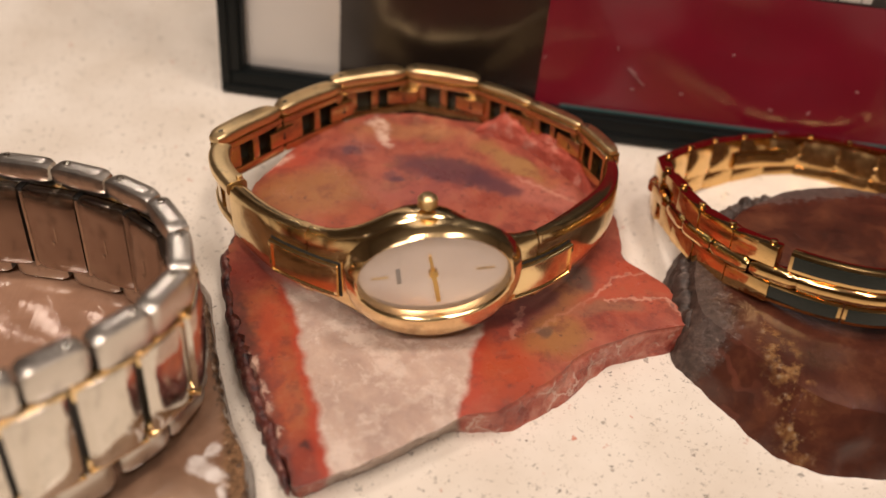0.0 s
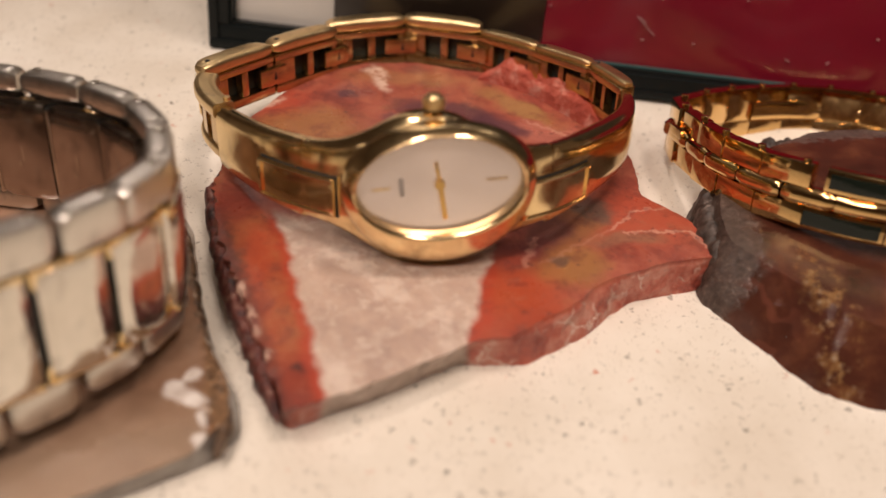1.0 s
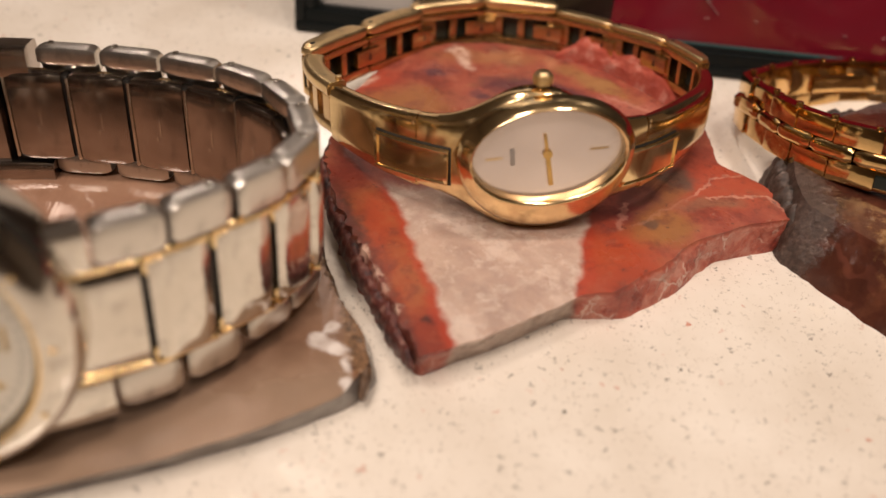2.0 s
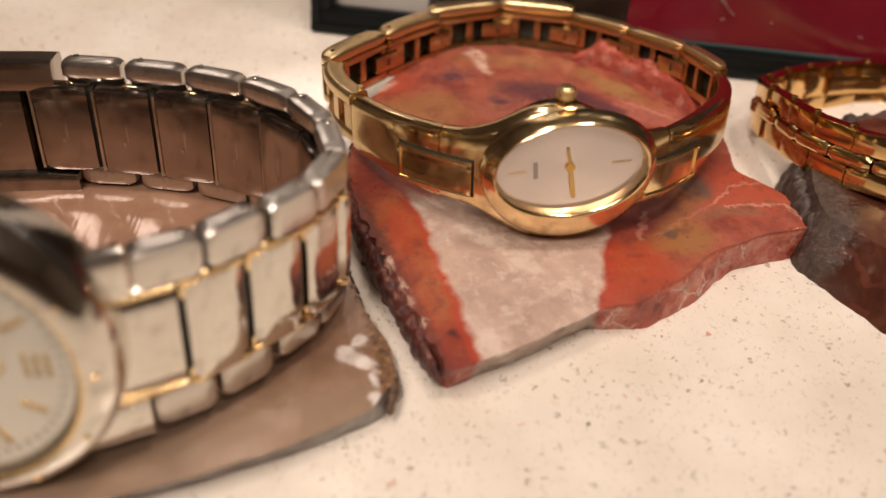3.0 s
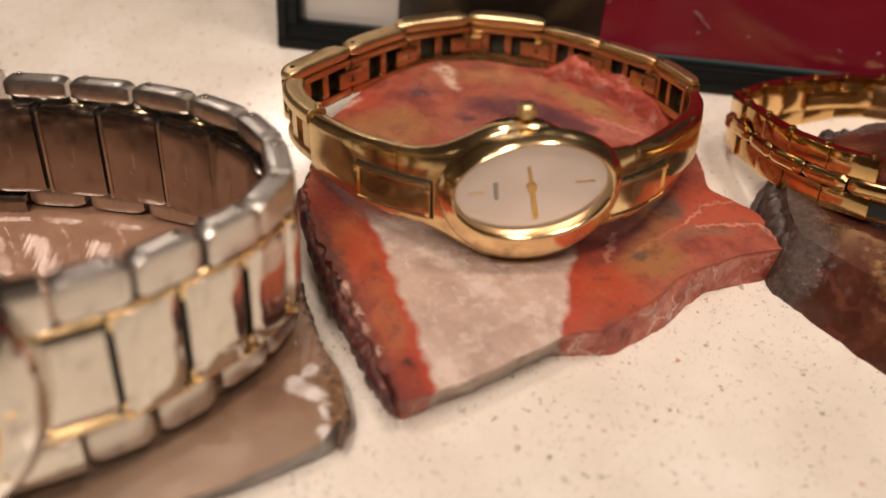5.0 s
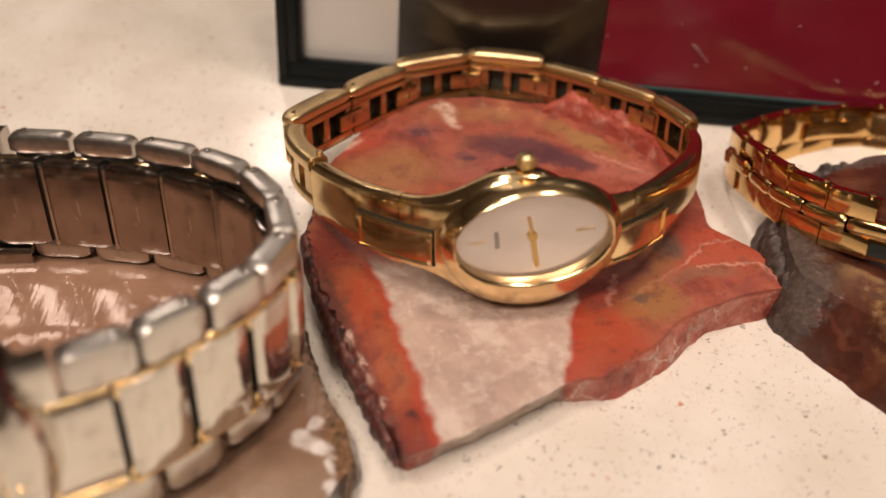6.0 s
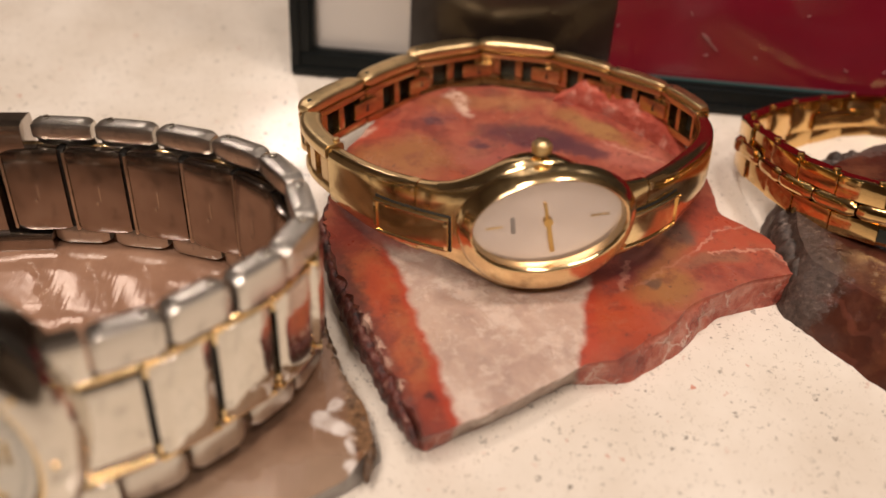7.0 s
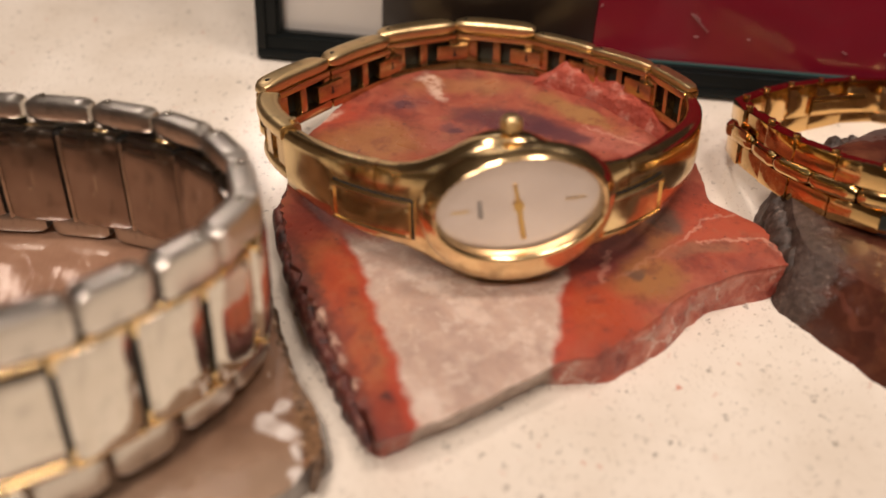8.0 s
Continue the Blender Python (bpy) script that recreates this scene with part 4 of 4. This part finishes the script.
# ---- the large two-tone steel watch ----
def steel_watch():
    at = cm_pose(-6.1, 7.0, 1.60, -7.3, 0, 0)
    t = thing("two_tone_wrist_watch", "large steel and gold bracelet watch with pale round dial on agate", "wrist watch", at, "watches on stone slices")
    pts = [(3.7, 0.2), (3.42, 1.1), (2.88, 1.76), (2.1, 2.2), (1.2, 2.44), (0.2, 2.54), (-0.8, 2.52), (-1.9, 2.3), (-2.9, 1.75), (-3.5, 1.0), (-3.7, 0.1),
           (-3.45, -0.9), (-2.85, -1.6), (-2.2, -2.1), (-1.0, -2.6), (0, -2.75), (1.0, -2.6), (2.2, -2.0), (2.8, -1.48), (3.3, -0.95), (3.6, -0.4)]
    ring = Ring(pts)
    pitch = 0.86
    start = ring.nearest(2.22, -1.98)
    half = 0.5

    def centre_plate():
        rings = []
        for k in range(9):
            u = -half + 2 * half * k / 8
            bulge = 0.06 * (1 - abs(u / half) ** 4)
            edge = 1 - 0.03 * abs(u / half) ** 10
            rings.append([(u, 0.12 - bulge + a, b) for a, b in rounded(1.10 * edge, 0.20 * edge, 6, 7)])
        return finish(loft(rings), True, 0, 45)

    def inner_plate():
        rings = []
        for k in range(11):
            u = half * (-1.04 + 1.88 * k / 10)
            edge = 1 - 0.04 * abs(2 * k / 10 - 1) ** 8
            rings.append([(u, 0.285 + 0.035 * (1 - (u / half) ** 2) + a, 0.02 + b) for a, b in rounded(1.27 * edge, 0.17 * edge, 7, 7)])
        return finish(loft(rings), True, 0, 50)

    def inner_rib():
        return finish(loft([[(0.98 * half + a * 0.9, 0.285 + b * 0.9, z) for a, b in ((0.065 * math.cos(q), 0.09 * math.sin(q)) for q in (math.pi * 2 * i / 12 for i in range(12)))]
                            for z in (-0.60, 0.58)]), True, 0, 50)

    def low_piece():
        rings = []
        for k in range(13):
            u = -half + 2 * half * k / 12
            end = 1 - 0.28 * abs(u / half) ** 6
            rings.append([(u, 0.17 + a, b) for a, b in rounded(0.40 * end, 0.32 * end, 5, 6)])
        return finish(loft(rings), True, 0, 45)

    def side_piece():
        rings = []
        for k in range(13):
            u = -half + 2 * half * k / 12
            end = 1 - 0.22 * abs(u / half) ** 8
            sect = rounded(0.40 * end, 0.30 * end, 5, 6)
            rings.append([(u, 0.15 + a, b if a < 0 else 0.2 * end - (0.2 * end - b) * 0.62) for a, b in sect])
        return finish(loft(rings), True, 0, 45)

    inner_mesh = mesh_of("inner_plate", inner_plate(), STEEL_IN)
    rib_mesh = mesh_of("inner_rib", inner_rib(), STEEL)
    plate_mesh = mesh_of("centre_link", centre_plate(), STEEL)
    side_mesh = mesh_of("side_link", side_piece(), STEEL_SATIN)
    low_mesh = mesh_of("side_link", low_piece(), STEEL_SATIN)
    line = bmesh.new()
    for z in (0.55, -0.55):
        box(line, -half * 1.06, half * 1.06, 0.005, 0.12, z - 0.028, z + 0.028)
    line_mesh = mesh_of("gold_line", finish(line, True, 0.012), GOLD)
    bar = bmesh.new()
    for z in (0.49, -0.49):
        box(bar, -0.035, 0.02, 0.02, 0.2, z - 0.09, z + 0.09)
    bar_mesh = mesh_of("gold_bar", finish(bar, True, 0.01), GOLD)
    shade_mesh = mesh_of("joint", block(-0.045, 0.045, 0.10, 0.30, -0.62, 0.60, 0.0), GAP)
    mark = bmesh.new()
    box(mark, -0.09, -0.065, 0.398, 0.410, -0.1, 0.12)
    box(mark, -0.03, 0.01, 0.398, 0.412, -0.16, -0.11)
    mark_mesh = mesh_of("engraved_arrow", finish(mark, False), STEEL)
    pin_mesh = mesh_of("pin", rod(0.05, 0.06, 12), STEEL)
    c0 = ring.nearest(-0.42, 2.54) + ring.length
    tail = c0 + 0.36  # the last link slides under the clasp
    marks, many_links = [start], round((tail - start - 3 * 0.76) / pitch)
    even = (tail - start - 3 * 0.76) / many_links
    for k in range(3 + many_links):
        marks.append(marks[-1] + (0.76 if k < 3 else even))
    for k, (s0, s1) in enumerate(zip(marks, marks[1:])):
        size = s1 - s0
        near = 1 - (s0 - start) / (c0 - start)
        tall, drop = 1 + 0.14 * near, -0.09 * near
        m = ring.spot((s0 + s1) / 2, drop) @ Matrix.Diagonal((size * 0.87, 1, tall, 1))
        link = part("centre_link", plate_mesh, STEEL, t, "pale steel centre link with gold edges", at=m)
        part("gold_line", line_mesh, GOLD, link)
        part("inner_plate", inner_mesh, STEEL_IN, link, "brushed steel inner face, dark reflections put into its colour")
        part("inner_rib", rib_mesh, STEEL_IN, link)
        part("engraved_arrow", mark_mesh, GAP, link)
        joint = m.inverted() @ ring.spot(s0, drop) @ Matrix.Diagonal((1, 1, tall, 1))
        part("joint", shade_mesh, GAP, link, at=joint)
        part("gold_bar", bar_mesh, GOLD, link, at=joint @ cm_pose(0.045, 0, 0))
        # the lower row grows slimmer away from the case
        slim = 1.0 if k < 2 else 0.72
        for z in (0.78, -0.78 + 0.2 * (1 - slim)):
            side = part("side_link", side_mesh if z > 0 else low_mesh, STEEL_SATIN, t, "rounded polished steel side link", at=ring.spot(s0 - size * 0.08, z * tall + drop) @ Matrix.Diagonal((size * (0.9 if z > 0 else 0.86), 1, tall * (1 if z > 0 else slim), 1)))
            if z > 0:
                part("pin", pin_mesh, STEEL, side, at=cm_pose(half * 0.55, 0.14, 0.165))
    c0 += 0.02
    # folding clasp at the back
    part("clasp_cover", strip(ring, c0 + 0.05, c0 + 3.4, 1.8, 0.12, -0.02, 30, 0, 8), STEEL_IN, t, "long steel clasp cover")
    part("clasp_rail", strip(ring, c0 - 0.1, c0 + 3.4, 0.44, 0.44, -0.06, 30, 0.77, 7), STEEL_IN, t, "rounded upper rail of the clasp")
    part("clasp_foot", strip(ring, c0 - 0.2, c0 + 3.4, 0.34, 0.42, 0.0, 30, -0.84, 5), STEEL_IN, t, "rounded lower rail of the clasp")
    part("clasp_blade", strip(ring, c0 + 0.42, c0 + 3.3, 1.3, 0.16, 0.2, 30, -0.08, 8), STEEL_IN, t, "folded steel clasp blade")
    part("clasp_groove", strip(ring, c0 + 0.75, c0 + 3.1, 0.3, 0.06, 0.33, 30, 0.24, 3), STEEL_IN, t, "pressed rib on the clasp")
    # links on the far side of the case
    back_end = ring.nearest(-2.24, -2.05) + ring.length
    far_start = c0 + 3.45
    many = int((back_end - far_start) / pitch)
    for k in range(many):
        s = far_start + pitch * (k + 0.5)
        link = part("centre_link", plate_mesh, STEEL, t, "pale steel centre link with gold edges", at=ring.spot(s) @ Matrix.Diagonal((pitch * 0.9, 1, 1, 1)))
        part("gold_line", line_mesh, GOLD, link)
        part("inner_plate", inner_mesh, STEEL_IN, link, "brushed steel inner face, dark reflections put into its colour")
        for z in (0.78, -0.78):
            part("side_link", side_mesh, STEEL, t, "rounded polished steel side link", at=ring.spot(s, z) @ Matrix.Diagonal((pitch * 0.95, 1, 1, 1)))
    # case, bezel, dial
    case_at = cm_pose(0.05, -2.62, 0.13, 0, 0, 2)
    bm = loft([[(x, y, z) for x, z in oval(r, r, 72)] for r, y in ((1.50, 0.62), (1.68, 0.52), (1.74, 0.2), (1.74, -0.05), (1.70, -0.12))])
    case = part("case", finish(bm, True, 0, 50), STEEL, t, "round polished steel case", at=case_at)
    prof = ((1.72, -0.10), (1.70, -0.17), (1.62, -0.25), (1.50, -0.30), (1.45, -0.30), (1.42, -0.24), (1.41, -0.05))
    bm = loft([[(x, y, z) for x, z in oval(r, r, 84)] for r, y in prof], True, False)
    part("bezel", finish(bm, True, 0, 60), STEEL, case, "mirror polished steel bezel")
    part("gold_ring", oval_rim(1.425, 1.425, 0.05, -0.285, -0.2, 84), GOLD, case, "thin gold ring round the dial")
    part("dial", oval_disc(1.41, 1.41, -0.13, -0.06, 72), DIAL_BIG, case, "pale silver sunray dial")
    part("flange", oval_rim(1.37, 1.37, 0.07, -0.2, -0.12, 84), STEEL, case, "polished inner flange")
    for text, x, z in (("XII", 0.0, 1.0), ("III", 1.0, 0.0), ("VI", 0.0, -1.0), ("IX", -1.0, 0.0)):
        letters("numeral", text, 0.40, GOLD, case, cm_pose(x, -0.14, z, 90, 0, 0), "applied gold roman numeral")
    for k in range(12):
        a = radians(30 * k)
        if k % 3:
            part("hour_marker", block(-0.03, 0.03, -0.155, -0.128, 0.88, 1.14, 0.008), GOLD, case, "applied gold baton marker", at=cm_pose(0, 0, 0, 0, 30 * k, 0))
        part("bezel_mark", block(-0.02, 0.02, -0.322, -0.28, 1.50, 1.60, 0.006), GOLD, case, "gold bezel inlay", at=cm_pose(0, 0.03, 0, 0, 30 * k, 0))
    minute_mesh = mesh_of("minute_mark", block(-0.008, 0.008, -0.137, -0.129, 1.2, 1.27, 0.0), INK)
    for k in range(60):
        part("minute_mark", minute_mesh, INK, case, at=cm_pose(0, 0, 0, 0, 6 * k, 0))
    part("hour_hand", block(-0.06, 0.06, -0.185, -0.165, -0.12, 0.62, 0.012), HAND_GOLD, case, "gold baton hand", at=cm_pose(0, 0, 0, 0, -9, 0))
    part("minute_hand", block(-0.05, 0.05, -0.21, -0.19, -0.12, 1.0, 0.012), HAND_GOLD, case, "gold baton hand", at=cm_pose(0, 0, 0, 0, 192, 0))
    part("hand_hub", oval_disc(0.11, 0.11, -0.235, -0.13, 24), HAND_GOLD, case)
    part("emblem", oval_disc(0.2, 0.07, -0.14, -0.128, 24), DIAL_TAN, case, "small plain gold emblem", at=cm_pose(0.5, 0, -0.05))
    for x, tall in ((0.34, 0.11), (0.45, 0.15), (0.56, 0.15), (0.66, 0.11)):
        part("emblem", oval_disc(0.05, tall, -0.139, -0.128, 16), DIAL_TAN, case, "small plain gold emblem", at=cm_pose(x, 0, 0.0))
    glass = part("crystal", crystal_dome(1.40, 1.40, -0.27, 0.04, 60), CRYSTAL, case, "clear crystal")
    glass.visible_shadow = False
    crown = part("crown", rod(0.26, 0.26, 28, 0.95), STEEL, case, "fluted steel and gold crown", at=cm_pose(0.22, 0.22, 1.68))
    part("crown_cap", rod(0.2, 0.06, 24, 0.9), GOLD, crown, at=cm_pose(0, 0, 0.25))
    for k in range(20):
        a = 2 * math.pi * k / 20
        part("crown_rib", block(-0.02, 0.02, -0.02, 0.02, 0.03, 0.23, 0.006), STEEL, crown, at=cm_pose(0.255 * math.cos(a), 0.255 * math.sin(a), 0, 0, 0, math.degrees(a)))
    # lugs and end links follow the bracelet's line from the case to the first joint
    for s0, s1 in ((ring.nearest(1.1, -2.57), start - 0.03), (ring.nearest(-2.2, -2.1), ring.nearest(-1.1, -2.57))):
        part("end_link", strip(ring, s0, s1, 1.26, 0.2, 0.02, 16, -0.09, 8), STEEL, t, "steel end link beside the case")
        for z in (0.535, -0.715):
            part("gold_line", strip(ring, s0 + 0.3, s1, 0.06, 0.08, 0.0, 12, z, 4), GOLD, t, "thin gold line")
        for z in (0.80, -0.99):
            part("lug", strip(ring, s0, s1 - (0.42 if s1 < start else 0), 0.50, 0.34, -0.03, 16, z, 5), STEEL, t, "curved polished lug")
    return t


steel_watch()


# ---- the red gold bracelet watch ----
def brick_watch():
    at = cm_pose(6.67, 10.7, 0.93, -15, 0, 0)
    t = thing("bracelet_watch", "shiny red gold brick link watch with black enamel on dark agate", "wrist watch", at, "watches on stone slices")
    pts = [(2.7, 0.3), (2.4, 1.45), (1.85, 2.05), (1.0, 2.5), (0.2, 2.62), (-0.65, 2.4), (-1.55, 1.95), (-2.38, 1.22), (-2.55, 0.75), (-2.5, 0.1),
           (-2.38, -0.75), (-1.98, -1.6), (-1.45, -2.12), (-0.9, -2.48), (-0.2, -2.66), (1.0, -2.5), (2.0, -1.8), (2.6, -0.6)]
    ring = Ring(pts)
    n = 24
    pitch = ring.length / n
    half = pitch / 2 - 0.009

    def brick(height, deep=0.2):
        return finish(block(-half, half, 0.0, deep, -height / 2, height / 2, 0), True, 0.02)

    row_mesh = mesh_of("side_brick", brick(0.31), ROSE)
    rings = []
    for k in range(9):
        u = -half + 2 * half * k / 8
        end = 1 - 0.3 * abs(u / half) ** 8
        rings.append([(u, 0.07 + a, b) for a, b in rounded(0.245 * end, 0.25 * end, 4, 3.4)])
    mid_mesh = mesh_of("middle_brick", finish(loft(rings), True, 0, 50), ROSE)
    slim = half * (ring.length - 1.4) / ring.length
    upper_mesh = mesh_of("inner_plate", block(-slim, slim, 0.17, 0.215, -0.27, 0.285, 0.012), ROSE)
    lower_mesh = mesh_of("inner_plate", block(-slim, slim, 0.17, 0.21, -0.14, 0.14, 0.012), ROSE)
    pin_mesh = mesh_of("pin", rod(0.055, 0.055, 12), ROSE)
    front, reach = ring.nearest(0.3, -2.6), 2.0
    for k in range(n):
        s = pitch * (k + 0.5)
        gap = abs((s - front + ring.length / 2) % ring.length - ring.length / 2)
        if gap < reach:
            continue
        for z in (0.272, -0.272):
            b = part("side_brick", row_mesh, ROSE, t, "polished red gold brick link", at=ring.spot(s, z))
            if z > 0:
                part("pin", pin_mesh, ROSE, b, at=cm_pose(half * 0.62, 0.11, 0.148))
        part("middle_brick", mid_mesh, ROSE, t, "domed red gold middle link", at=ring.spot(s + pitch / 2, 0))
        part("inner_plate", upper_mesh, ROSE, t, "flat inner plate", at=ring.spot(s, 0.14))
        part("inner_plate", lower_mesh, ROSE, t, "flat inner plate", at=ring.spot(s + pitch * 0.12, -0.288))
    a, b = front - reach, front + reach
    for z, cuts in ((0.272, (a + 0.12, front, b)), (-0.272, (a - 0.1, a + 0.95, front, front + 1.0, b)), (0.0, (a + 0.3, front, b))):
        for s0, s1 in zip(cuts, cuts[1:]):
            body = part("end_piece", strip(ring, s0 + 0.012, s1 - 0.012, 0.31 if z else 0.225, 0.2, 0.0 if z else -0.04, 12, z, 7 if z else 3), ROSE, t, "long red gold end piece")
            if z:
                part("enamel", strip(ring, s0 + 0.06, s1 - 0.06, 0.2, 0.05, -0.006, 12, z, 9), ENAMEL, body, "black enamel inlay")
    part("clasp_tongue", strip(ring, ring.nearest(0.2, 2.6), ring.nearest(-1.0, 2.5), 0.3, 0.07, 0.2, 12, 0.03, 6), ROSE, t, "gold clasp tongue")
    part("safety_hook", strip(ring, ring.nearest(-2.72, 0.55), ring.nearest(-2.75, 0.1), 0.16, 0.05, -0.1, 8, 0.1, 4), ROSE, t, "small gold hook")
    return t


brick_watch()
